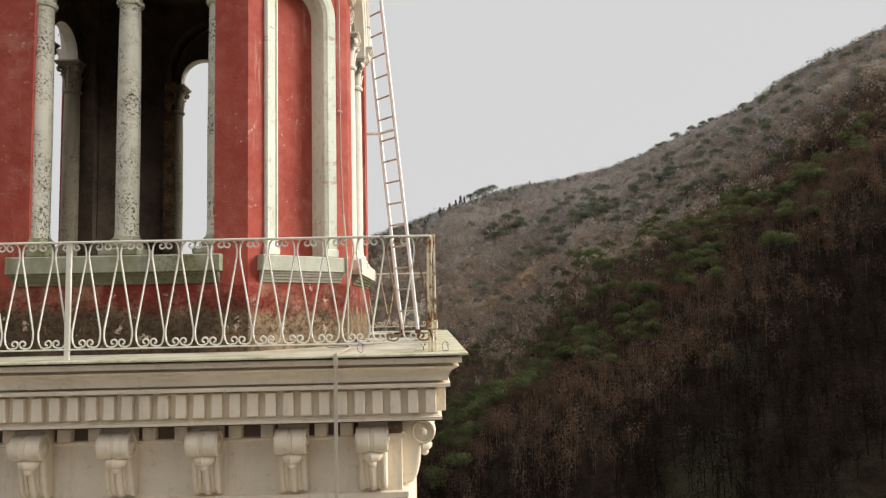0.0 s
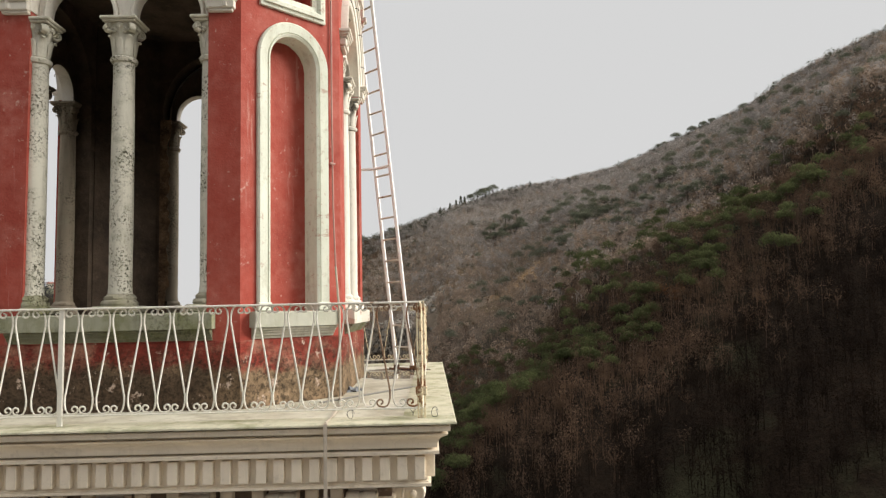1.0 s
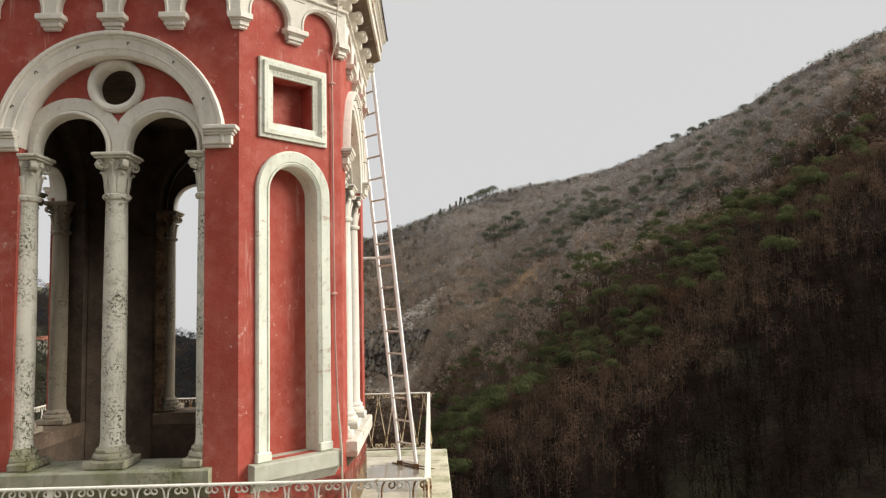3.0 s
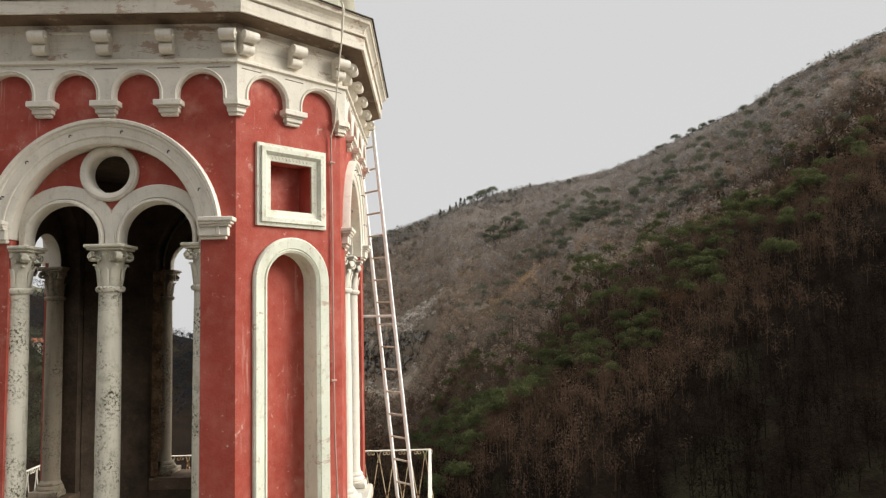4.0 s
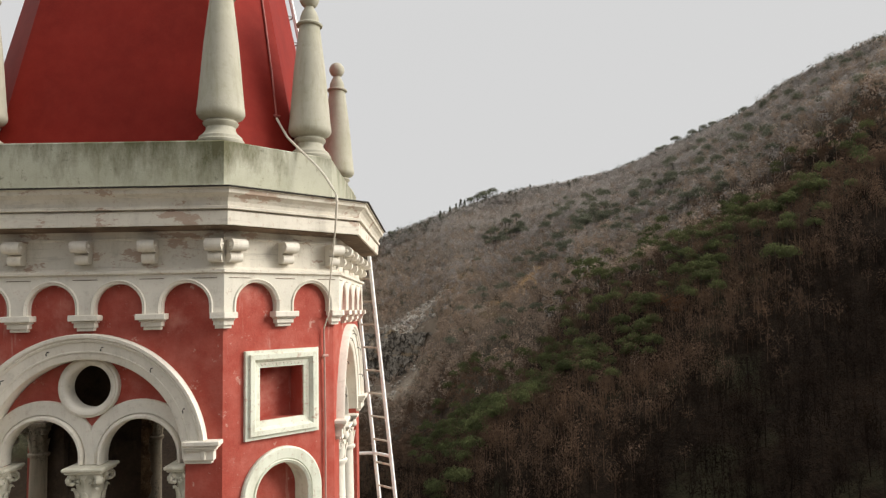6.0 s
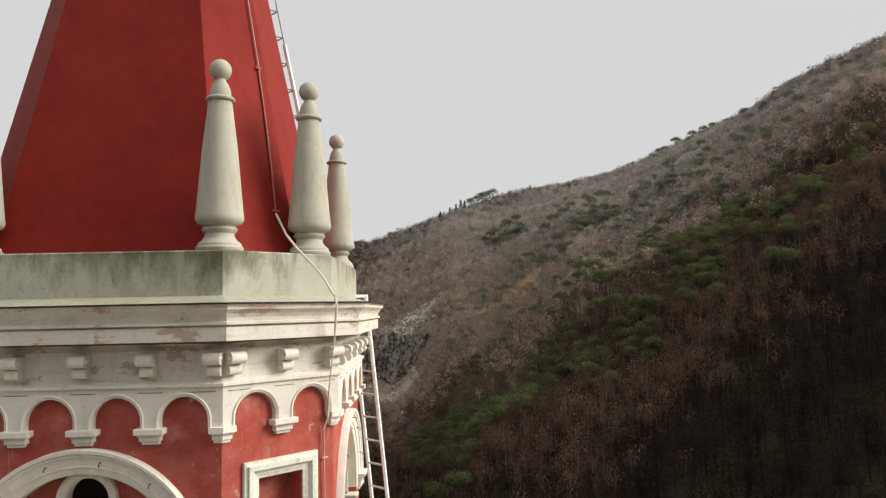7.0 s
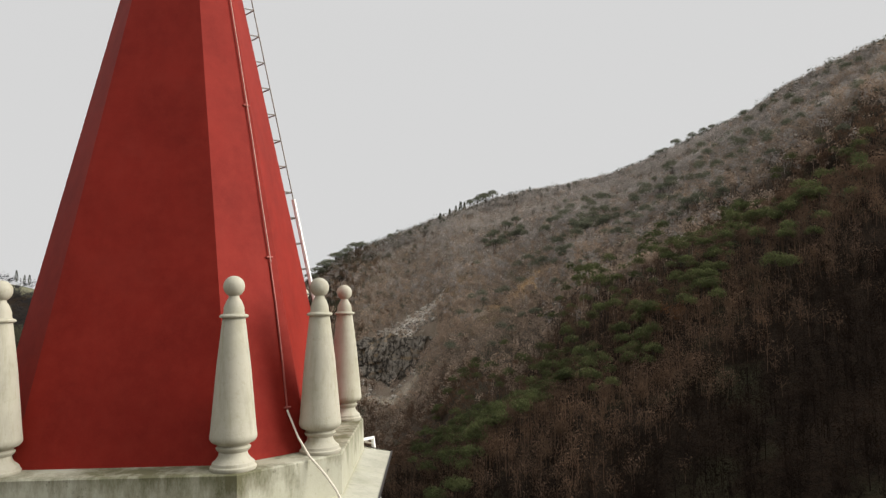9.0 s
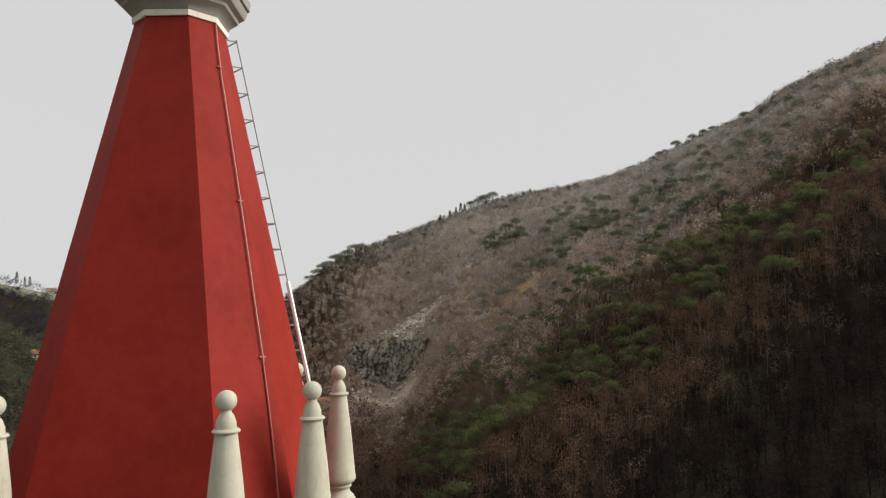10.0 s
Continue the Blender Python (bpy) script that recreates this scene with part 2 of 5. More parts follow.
STRAP = painted_iron("dull_strap_metal", (0.50, 0.43, 0.34), 0.68)
RED_CABLE = painted_iron("red_painted_cable", (0.36, 0.09, 0.07), 0.8)
SPIRE_CABLE = painted_iron("pinkish_conduit_paint", (0.46, 0.23, 0.19), 0.72)
WALL_CABLE = painted_iron("dull_wall_conduit", (0.44, 0.25, 0.21), 0.62)
COLLAR = painted_iron("grey_painted_metal", (0.26, 0.25, 0.22), 0.75)
HOOK = Mat("dark_iron", 0.6, 0.6).color((0.05, 0.045, 0.04)).m


def foliage(name, a, b, c3):
    m = Mat(name, 0.9, gloss=0.03)
    r = m.random(True)
    c = m.mix(r, a, b)
    c = m.mix(m.noise(0.03, 3, lo=0.4, hi=0.65), c, c3, 0.6)
    c = m.mix(m.noise(0.16, 2, lo=0.42, hi=0.62), c, tuple(v * 0.55 for v in b), 0.6)    # tree to tree
    up = m.n.new("ShaderNodeVectorMath")                # a crown scatters light softly, more like one body than like single blades
    up.operation = 'MULTIPLY_ADD'
    up.inputs[1].default_value, up.inputs[2].default_value = (0.32, 0.32, 0.32), (-0.05, -0.12, 0.70)
    m.l.new(m.n.new("ShaderNodeNewGeometry").outputs["Normal"], up.inputs[0])
    unit = m.n.new("ShaderNodeVectorMath")
    unit.operation = 'NORMALIZE'
    m.l.new(up.outputs[0], unit.inputs[0])
    m.l.new(unit.outputs[0], m.b.inputs["Normal"])
    glow = m.n.new("ShaderNodeBsdfTranslucent")           # thin leaves and twigs let light through
    m.l.new(c, glow.inputs["Color"])
    both = m.n.new("ShaderNodeMixShader")
    both.inputs[0].default_value = 0.42
    m.l.new(m.b.outputs[0], both.inputs[1])
    m.l.new(glow.outputs[0], both.inputs[2])
    m.l.new(both.outputs[0], m.n["Material Output"].inputs["Surface"])
    return m.color(c).m


TWIG = foliage("brown_twigs", (0.44, 0.342, 0.266), (0.395, 0.305, 0.238), (0.465, 0.326, 0.224))
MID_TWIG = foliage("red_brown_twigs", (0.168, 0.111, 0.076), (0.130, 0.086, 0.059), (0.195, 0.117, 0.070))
# the low slope's deep shade is put into this twig colour
DARK_TWIG = foliage("shade_dark_twigs", (0.021, 0.0145, 0.011), (0.012, 0.0085, 0.0065), (0.034, 0.021, 0.013))
# ridge haze is put into this pale grey twig colour
HAZE_TWIG = foliage("hazed_twigs", (0.46, 0.415, 0.380), (0.43, 0.388, 0.355), (0.45, 0.385, 0.330))
NEEDLE = foliage("pine_needles", (0.155, 0.178, 0.070), (0.080, 0.094, 0.042), (0.150, 0.155, 0.065))
# needles of the far pines, greyed in colour to look hazy
HAZE_NEEDLE = foliage("hazed_pine_needles", (0.225, 0.235, 0.165), (0.155, 0.165, 0.118), (0.215, 0.21, 0.145))
# the valley's bluish haze is mixed into these leaf colours
VALLEY = foliage("far_dark_leaves", (0.050, 0.050, 0.054), (0.034, 0.035, 0.040), (0.048, 0.046, 0.046))
OLIVE = foliage("grey_olive_leaves", (0.115, 0.116, 0.082), (0.066, 0.070, 0.050), (0.115, 0.100, 0.068))
OAK = foliage("evergreen_leaves", (0.110, 0.117, 0.077), (0.068, 0.076, 0.050), (0.108, 0.10, 0.066))
BARK = foliage("bark", (0.12, 0.09, 0.07), (0.07, 0.055, 0.045), (0.1, 0.08, 0.06))
RUSSET = foliage("russet_leaves", (0.20, 0.095, 0.04), (0.12, 0.065, 0.035), (0.17, 0.08, 0.04))

# ---- mesh helpers ----
def tidy(bm):
    bmesh.ops.remove_doubles(bm, verts=bm.verts, dist=1e-5)
    bmesh.ops.recalc_face_normals(bm, faces=bm.faces)
    return bm


def to_mesh(name, bm, material, smooth=False):
    me = bpy.data.meshes.new(name)
    tidy(bm)
    bm.to_mesh(me)
    bm.free()
    me.materials.append(material)
    if smooth:
        me.polygons.foreach_set("use_smooth", [True] * len(me.polygons))
        me.set_sharp_from_angle(angle=radians(35))
    return me


def part(name, bm, material, parent, label="", m=None, smooth=False):
    """One bmesh as one mesh object under a thing or a part."""
    return place(name, to_mesh(name, bm, material, smooth), parent, label, m)


def place(name, me, parent, label="", m=None):
    ob = new(name, me)
    ob.parent = parent
    if m is not None:
        ob.matrix_basis = m
    return tagged(ob, label)


def empty(name, label, category, group="", kind=""):
    return tagged(new(name), label, category, group, kind)


def box(bm, x0, x1, y0, y1, z0, z1):
    v = [bm.verts.new((x, y, z)) for z in (z0, z1) for x, y in ((x0, y0), (x1, y0), (x1, y1), (x0, y1))]
    for f in ((3, 2, 1, 0), (4, 5, 6, 7), (0, 1, 5, 4), (1, 2, 6, 5), (2, 3, 7, 6), (3, 0, 4, 7)):
        bm.faces.new([v[i] for i in f])
    return v


def rounded_box(bm, x0, x1, y0, y1, z0, z1, r=0.008):
    b = bmesh.new()
    box(b, x0, x1, y0, y1, z0, z1)
    bmesh.ops.bevel(b, geom=b.edges[:], offset=r, segments=1, affect='EDGES')
    join(bm, b)


def join(bm, other, m=None):
    if m is not None:
        other.transform(m)
    table = {v: bm.verts.new(v.co) for v in other.verts}
    for f in other.faces:
        bm.faces.new([table[v] for v in f.verts])
    other.free()


def loft(bm, rings, closed=True, caps=False):
    """Quads between successive rings of points."""
    rows = [[bm.verts.new(p) for p in ring] for ring in rings]
    n = len(rows[0])
    for a, b in zip(rows, rows[1:]):
        for i in range(n if closed else n - 1):
            j = (i + 1) % n
            bm.faces.new((a[i], a[j], b[j], b[i]))
    if caps:
        bm.faces.new(rows[0])
        bm.faces.new(rows[-1])
    return rows


def lathe(bm, profile, n=20, caps=True):
    loft(bm, [[(r * math.cos(2 * math.pi * k / n), r * math.sin(2 * math.pi * k / n), z) for k in range(n)] for r, z in profile], True, caps)


def tube(bm, pts, r, n=6, taper=1.0):
    pts = [Vector(p) for p in pts]
    rings = []
    for i, p in enumerate(pts):
        d = (pts[min(i + 1, len(pts) - 1)] - pts[max(i - 1, 0)]).normalized()
        a = d.cross(Vector((0, 0, 1)) if abs(d.z) < 0.9 else Vector((0, 1, 0))).normalized()
        b = d.cross(a)
        q = r * (1 + (taper - 1) * i / max(1, len(pts) - 1))
        rings.append([p + q * (math.cos(2 * math.pi * k / n) * a + math.sin(2 * math.pi * k / n) * b) for k in range(n)])
    loft(bm, rings, True, True)


def plate(bm, outline, holes, v0, v1):
    """A flat plate in (u, z) with holes, from depth v0 to v1. The front looks to -y: u is x, depth v is -y."""
    for v in (v0, v1):
        edges = []
        for loop in (outline, *holes):
            vs = [bm.verts.new((u, -v, z)) for u, z in loop]
            edges += [bm.edges.new((vs[i], vs[(i + 1) % len(vs)])) for i in range(len(vs))]
        bmesh.ops.triangle_fill(bm, use_beauty=True, use_dissolve=False, edges=edges)
    for loop in (outline, *holes):
        loft(bm, [[(u, -v, z) for u, z in loop] for v in (v0, v1)])


def arc(cx, cz, r, a0, a1, n):
    return [(cx + r * math.cos(radians(a0 + (a1 - a0) * i / n)), cz + r * math.sin(radians(a0 + (a1 - a0) * i / n))) for i in range(n + 1)]


def arched(half, z0, zc, cx=0.0, n=24, r=None):
    """Outline of an arched opening: a straight foot with a half circle on it."""
    r = r or half
    return [(cx + half, z0)] + arc(cx, zc, r, 0, 180, n) + [(cx - half, z0)]


def band(bm, path, profile):
    """Sweep a profile of (outward, depth) along an open path of (u, z, nu, nz)."""
    loft(bm, [[(u + nu * o, -v, z + nz * o) for o, v in profile] for u, z, nu, nz in path], True, True)


def arch_path(cx, zc, r, n=36, foot=None, a0=0.0, a1=180.0):
    pts = [(cx + r * math.cos(radians(a)), zc + r * math.sin(radians(a)), math.cos(radians(a)), math.sin(radians(a)))
           for a in [a0 + (a1 - a0) * i / n for i in range(n + 1)]]
    if foot is not None:
        pts = [(cx + r, foot, 1.0, 0.0)] + pts + [(cx - r, foot, -1.0, 0.0)]
    return pts


def side_profile(bm, pts, half):
    """A profile in (depth v, z), drawn out along u from -half to half."""
    loft(bm, [[(u, -v, z) for v, z in pts] for u in (-half, half)], True, False)
    for u in (-half, half):
        vs = [bm.verts.new((u, -v, z)) for v, z in pts]
        es = [bm.edges.new((vs[i], vs[(i + 1) % len(vs)])) for i in range(len(vs))]
        bmesh.ops.triangle_fill(bm, use_beauty=True, edges=es)


# ---- the octagon: wide faces with twin windows, narrow faces with niches ----
A0, W0 = 1.95, 1.145
T8 = math.tan(radians(22.5))
D0 = (A0 + W0) / math.sqrt(2)            # distance of the narrow faces from the axis
H0 = (A0 - W0) / math.sqrt(2)            # half their width


def octagon(d, z=0.0, a=A0, w=W0):
    p, q = a + d, w + T8 * d
    return [(q, -p, z), (p, -q, z), (p, q, z), (q, p, z), (-q, p, z), (-p, q, z), (-p, -q, z), (-q, -p, z)]


def octagon_sweep(bm, profile, closed=True, caps=False):
    rings = [octagon(d, z) for d, z in profile]
    if closed:
        rings.append(rings[0])
    loft(bm, rings, True, caps)


def square_sweep(bm, profile, closed=True, caps=False):
    rings = [[(a, -a, z), (a, a, z), (-a, a, z), (-a, -a, z)] for a, z in profile]
    if closed:
        rings.append(rings[0])
    loft(bm, rings, True, caps)


WIDE = [pose(0, 0, 0, 0, 0, 90 * k) for k in range(4)]
NARROW = [pose(0, 0, 0, 0, 0, 45 + 90 * k) for k in range(4)]


def out(u, v, z, d=A0):
    """A pose on a face that looks to -y at distance d."""
    return pose(u, -(d + v), z)


tower = empty("bell_tower", "octagonal red plastered tower room with cream trim on a square balcony", "tower")

# wide walls with the twin-arched opening
SILL, SPRING = 0.87, 3.703
CX = 0.02                                # the opening sits a little off the middle of its wall
big = [(0.845, SILL), (0.845, SPRING - 0.005)] + arc(CX, SPRING, 0.825, 0, 180, 32) + [(-0.79, SPRING - 0.005), (-0.79, SILL)]
bm = bmesh.new()
plate(bm, [(-W0, 0.60), (W0, 0.60), (W0, 5.15), (-W0, 5.15)], [big], A0 - 0.14, A0)
wide_wall = to_mesh("wide_wall", bm, RED)
bm = bmesh.new()
inner = A0 - 0.40
iw = W0 - 0.40 * T8
plate(bm, [(-iw, 0.05), (iw, 0.05), (iw, 4.75), (-iw, 4.75)], [arched(0.86, SILL - 0.02, SPRING + 0.02, CX, n=24)], inner, A0 - 0.143)
wide_lining = to_mesh("inner_lining", bm, LINING)

# tympanum: pierced by the two small arches and the round eye
small_r, small_x, small_z = 0.318, 0.408, 3.685
edge = 0.80
twin = [(edge - 0.004, 3.625)] + arc(0, SPRING, edge - 0.004, 0, 180, 40) + [(-edge + 0.004, 3.625)]   # about the opening's own middle
twin += [(-small_x - small_r, 3.625)] + arc(-small_x, small_z, small_r, 180, 0, 24) + [(-small_x + small_r, 3.625)]
twin += [(small_x - small_r, 3.625)] + arc(small_x, small_z, small_r, 180, 0, 24) + [(small_x + small_r, 3.625)]
eye = arc(-CX, 4.268, 0.188, 0, 360, 32)[:-1]
bm = bmesh.new()
plate(bm, twin, [eye], A0 - 0.215, A0 - 0.14)
tympanum = to_mesh("tympanum", bm, RED)
bm = bmesh.new()
plate(bm, twin, [eye], A0 - 0.245, A0 - 0.218)
tympanum_back = to_mesh("tympanum_lining", bm, LINING)
bm = bmesh.new()
for s in (1, -1):
    b = bmesh.new()
    band(b, arch_path(s * small_x, small_z, small_r, 28, foot=3.63), [(-0.006, A0 - 0.235), (-0.006, A0 - 0.10), (0.004, A0 - 0.084), (0.022, A0 - 0.084), (0.031, A0 - 0.098), (0.033, A0 - 0.134), (0.041, A0 - 0.134), (0.043, A0 - 0.116), (0.150, A0 - 0.112), (0.157, A0 - 0.12), (0.158, A0 - 0.20)])
    for v in b.verts:                               # the two bands share the pier over the column
        if v.co.x * s < 0.0:
            v.co.x = 0.0
        v.co.x = max(-0.796, min(0.796, v.co.x))
    join(bm, b)
plate(bm, [(-0.040, 3.632), (0.040, 3.632), (0.034, 3.72), (0.012, 3.80), (0, 3.83), (-0.012, 3.80), (-0.034, 3.72)], [], A0 - 0.2, A0 - 0.109)
twin_band = to_mesh("twin_arch_band", bm, CREAM, True)
bm = bmesh.new()
ring_path = [(0.188 * math.cos(a), 4.268 + 0.188 * math.sin(a), math.cos(a), math.sin(a)) for a in [2 * math.pi * i / 36 for i in range(37)]]
band(bm, ring_path, [(-0.012, A0 - 0.225), (-0.012, A0 - 0.125), (-0.006, A0 - 0.105), (0.006, A0 - 0.088), (0.024, A0 - 0.078), (0.044, A0 - 0.08), (0.048, A0 - 0.088), (0.060, A0 - 0.09), (0.066, A0 - 0.1), (0.067, A0 - 0.2)])
bmesh.ops.remove_doubles(bm, verts=bm.verts[:], dist=1e-5)
bmesh.ops.delete(bm, geom=[f for f in bm.faces if all(abs(v.co.z - 4.268) < 1e-4 for v in f.verts)], context='FACES_ONLY')
eye_ring = to_mesh("eye_ring", bm, CREAM, True)
bm = bmesh.new()
band(bm, arch_path(CX, SPRING, 0.80, 48, foot=SPRING - 0.02), [(0.0, A0 - 0.2), (0.0, A0 + 0.012), (0.012, A0 + 0.022), (0.055, A0 + 0.026), (0.058, A0 + 0.036), (0.070, A0 + 0.040), (0.074, A0 + 0.032), (0.082, A0 + 0.034), (0.142, A0 + 0.046), (0.146, A0 + 0.058), (0.160, A0 + 0.066), (0.166, A0 + 0.060), (0.180, A0 + 0.078), (0.204, A0 + 0.080), (0.212, A0 + 0.066), (0.213, A0 - 0.02)])
archivolt = to_mesh("archivolt", bm, CREAM, True)
IMPOST = ((3.645, 3.672, 1.075, 0.045), (3.672, 3.75, 1.095, 0.065), (3.75, 3.772, 1.11, 0.085), (3.772, 3.795, 1.13, 0.10), (3.795, 3.832, 1.15, 0.115))
bm = bmesh.new()
for z0, z1, u1, v in IMPOST:
    rounded_box(bm, 0.847, u1, -(A0 + v), -(A0 - 0.03), z0, z1, 0.006)
impost_r = to_mesh("impost", bm, CREAM)
bm = bmesh.new()
for z0, z1, u1, v in IMPOST:
    rounded_box(bm, 0.04 - u1, -0.792, -(A0 + v), -(A0 - 0.03), z0, z1, 0.006)
impost_l = to_mesh("impost", bm, CREAM)
bm = bmesh.new()
side_profile(bm, [(A0 - 0.42, 0.724), (A0 - 0.42, SILL + 0.002), (A0 + 0.10, SILL + 0.002), (A0 + 0.11, SILL - 0.01), (A0 + 0.11, 0.724)], 0.925)
window_sill = to_mesh("window_sill", bm, DAMP_SILL)
STEPPED = [(0.085, 0.722), (0.085, 0.700), (0.066, 0.698), (0.062, 0.676), (0.045, 0.673), (0.040, 0.650), (0.022, 0.647), (0.016, 0.622), (-0.02, 0.615), (-0.02, 0.722)]
bm = bmesh.new()
side_profile(bm, [(A0 + v, z) for v, z in STEPPED], 0.90)
sill_moulding = to_mesh("sill_moulding", bm, DARK_SILL)
# paler copy that puts the sunlight into the sill's colour
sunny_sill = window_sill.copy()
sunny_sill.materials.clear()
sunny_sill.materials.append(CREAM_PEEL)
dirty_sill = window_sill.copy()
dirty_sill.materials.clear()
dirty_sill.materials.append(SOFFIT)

# columns: shaft, base with plinth, leafy capital with corner volutes, abacus
bm = bmesh.new()
lathe(bm, [(0.108, 1.05), (0.101, 1.12), (0.103, 1.9), (0.099, 2.7), (0.093, 3.21), (0.112, 3.215), (0.122, 3.235), (0.122, 3.25), (0.11, 3.262), (0.10, 3.265)], 20)
shaft_mesh = to_mesh("column", bm, SHAFT, True)
bm = bmesh.new()
rounded_box(bm, -0.18, 0.18, -0.18, 0.18, SILL + 0.004, 0.945, 0.012)
lathe(bm, [(0.155, 0.945), (0.162, 0.965), (0.152, 0.99), (0.135, 1.0), (0.14, 1.012), (0.136, 1.03), (0.122, 1.04), (0.112, 1.055)], 20)
bmesh.ops.subdivide_edges(bm, edges=[e for e in bm.edges if e.calc_length() > 0.1], cuts=6, use_grid_fill=True)
for v in bm.verts:                                    # crumbling, lichen-crusted edges
    v.co += Vector((noise.noise(v.co * 17), noise.noise(v.co * 17 + Vector((4, 1, 8))), 0.4 * noise.noise(v.co * 17 + Vector((9, 2, 3))))) * 0.016
    v.co.z = max(v.co.z, SILL + 0.003)
base_mesh = to_mesh("base", bm, BASE_STONE, True)
bm = bmesh.new()
n = 32
rings = []
for r, z in ((0.096, 3.262), (0.096, 3.30), (0.098, 3.36), (0.100, 3.42), (0.104, 3.47), (0.114, 3.52), (0.13, 3.56), (0.125, 3.576)):
    rings.append([((r + 0.006 * math.cos(8 * a) * (z - 3.25) / 0.3) * math.cos(a), (r + 0.006 * math.cos(8 * a) * (z - 3.25) / 0.3) * math.sin(a), z) for a in [2 * math.pi * k / n for k in range(n)]])
loft(bm, rings, True, True)
def curl(r0, turns, rod, n=22):
    """A leaf scroll in the (x, z) plane that winds inwards from its top."""
    pts = []
    for i in range(n):
        f = i / (n - 1)
        a = radians(100 - 360 * turns * f)
        r = r0 * (1 - 0.72 * f)
        pts.append((r * math.cos(a), 0, r * math.sin(a)))
    b = bmesh.new()
    tube(b, pts, rod, 7, 0.75)
    return b


for k in range(4):
    a = radians(45 + 90 * k)
    ca, sa2 = math.cos(a), math.sin(a)
    join(bm, curl(0.036, 1.35, 0.0165), Matrix.Translation((0.150 * ca, 0.150 * sa2, 3.520)) @ Matrix.Rotation(a, 4, 'Z') @ Matrix.Diagonal((1.0, 2.1, 1.05, 1)))
    b = bmesh.new()                                   # the stem that carries the scroll
    tube(b, [(0.085 * ca, 0.085 * sa2, 3.40), (0.100 * ca, 0.100 * sa2, 3.47), (0.118 * ca, 0.118 * sa2, 3.53), (0.148 * ca, 0.148 * sa2, 3.56)], 0.018, 7)
    join(bm, b)
    b = bmesh.new()                                   # leaf that bends out under the scroll
    rings = [[(o + t * math.cos(q), w * math.sin(q), z) for q in [2 * math.pi * i / 8 for i in range(8)]] for z, o, w, t in ((3.27, 0.094, 0.034, 0.006), (3.33, 0.099, 0.042, 0.010), (3.39, 0.106, 0.040, 0.012), (3.44, 0.120, 0.030, 0.012), (3.458, 0.138, 0.020, 0.010), (3.44, 0.149, 0.012, 0.006))]
    loft(b, rings, True, True)
    join(bm, b, Matrix.Rotation(a, 4, 'Z'))
    a2 = radians(90 * k)
    b = bmesh.new()                                   # leaf between two scrolls, and the flower over it
    rings = [[(o + t * math.cos(q), w * math.sin(q), z) for q in [2 * math.pi * i / 8 for i in range(8)]] for z, o, w, t in ((3.27, 0.095, 0.030, 0.006), (3.34, 0.101, 0.036, 0.010), (3.40, 0.110, 0.030, 0.011), (3.425, 0.124, 0.018, 0.008))]
    loft(b, rings, True, True)
    join(bm, b, Matrix.Rotation(a2, 4, 'Z'))
    for d in range(5):
        b = bmesh.new()
        bmesh.ops.create_uvsphere(b, u_segments=8, v_segments=6, radius=0.015)
        q = 2 * math.pi * d / 5
        join(bm, b, Matrix.Rotation(a2, 4, 'Z') @ Matrix.Translation((0.122, 0.017 * math.cos(q), 3.545 + 0.017 * math.sin(q))))
    for s in (-1, 1):                                 # small inner curls
        join(bm, curl(0.020, 1.1, 0.009, 14), Matrix.Rotation(a2, 4, 'Z') @ Matrix.Translation((0.112, 0.046 * s, 3.50)) @ Matrix.Rotation(radians(90), 4, 'Z') @ Matrix.Diagonal((s, 1.4, 1, 1)))
for v in bm.verts:                                    # chipped, knobbly carving
    v.co += Vector((noise.noise(v.co * 28), noise.noise(v.co * 28 + Vector((7, 3, 1))), noise.noise(v.co * 28 + Vector((2, 9, 5))))) * 0.007
capital_mesh = to_mesh("capital", bm, CAPITAL, True)
bm = bmesh.new()
rounded_box(bm, -0.15, 0.15, -0.15, 0.15, 3.575, 3.595, 0.005)
rounded_box(bm, -0.168, 0.168, -0.168, 0.168, 3.595, 3.625, 0.008)
abacus_mesh = to_mesh("abacus", bm, CAPITAL)



def engaged(me, side):
    """The mesh without what would lie in the jamb beside it."""
    b = bmesh.new()
    b.from_mesh(me)
    bmesh.ops.bisect_plane(b, geom=b.verts[:] + b.edges[:] + b.faces[:], plane_co=(-0.004 if side > 0 else -0.008, 0, 0), plane_no=(side, 0, 0), clear_outer=True)
    bmesh.ops.holes_fill(b, edges=[e for e in b.edges if e.is_boundary], sides=0)
    half = bpy.data.meshes.new(me.name)
    b.to_mesh(half)
    b.free()
    half.materials.append(me.materials[0])
    return half


def recoloured(me, material):
    twin_me = me.copy()
    twin_me.materials.clear()
    twin_me.materials.append(material)
    return twin_me


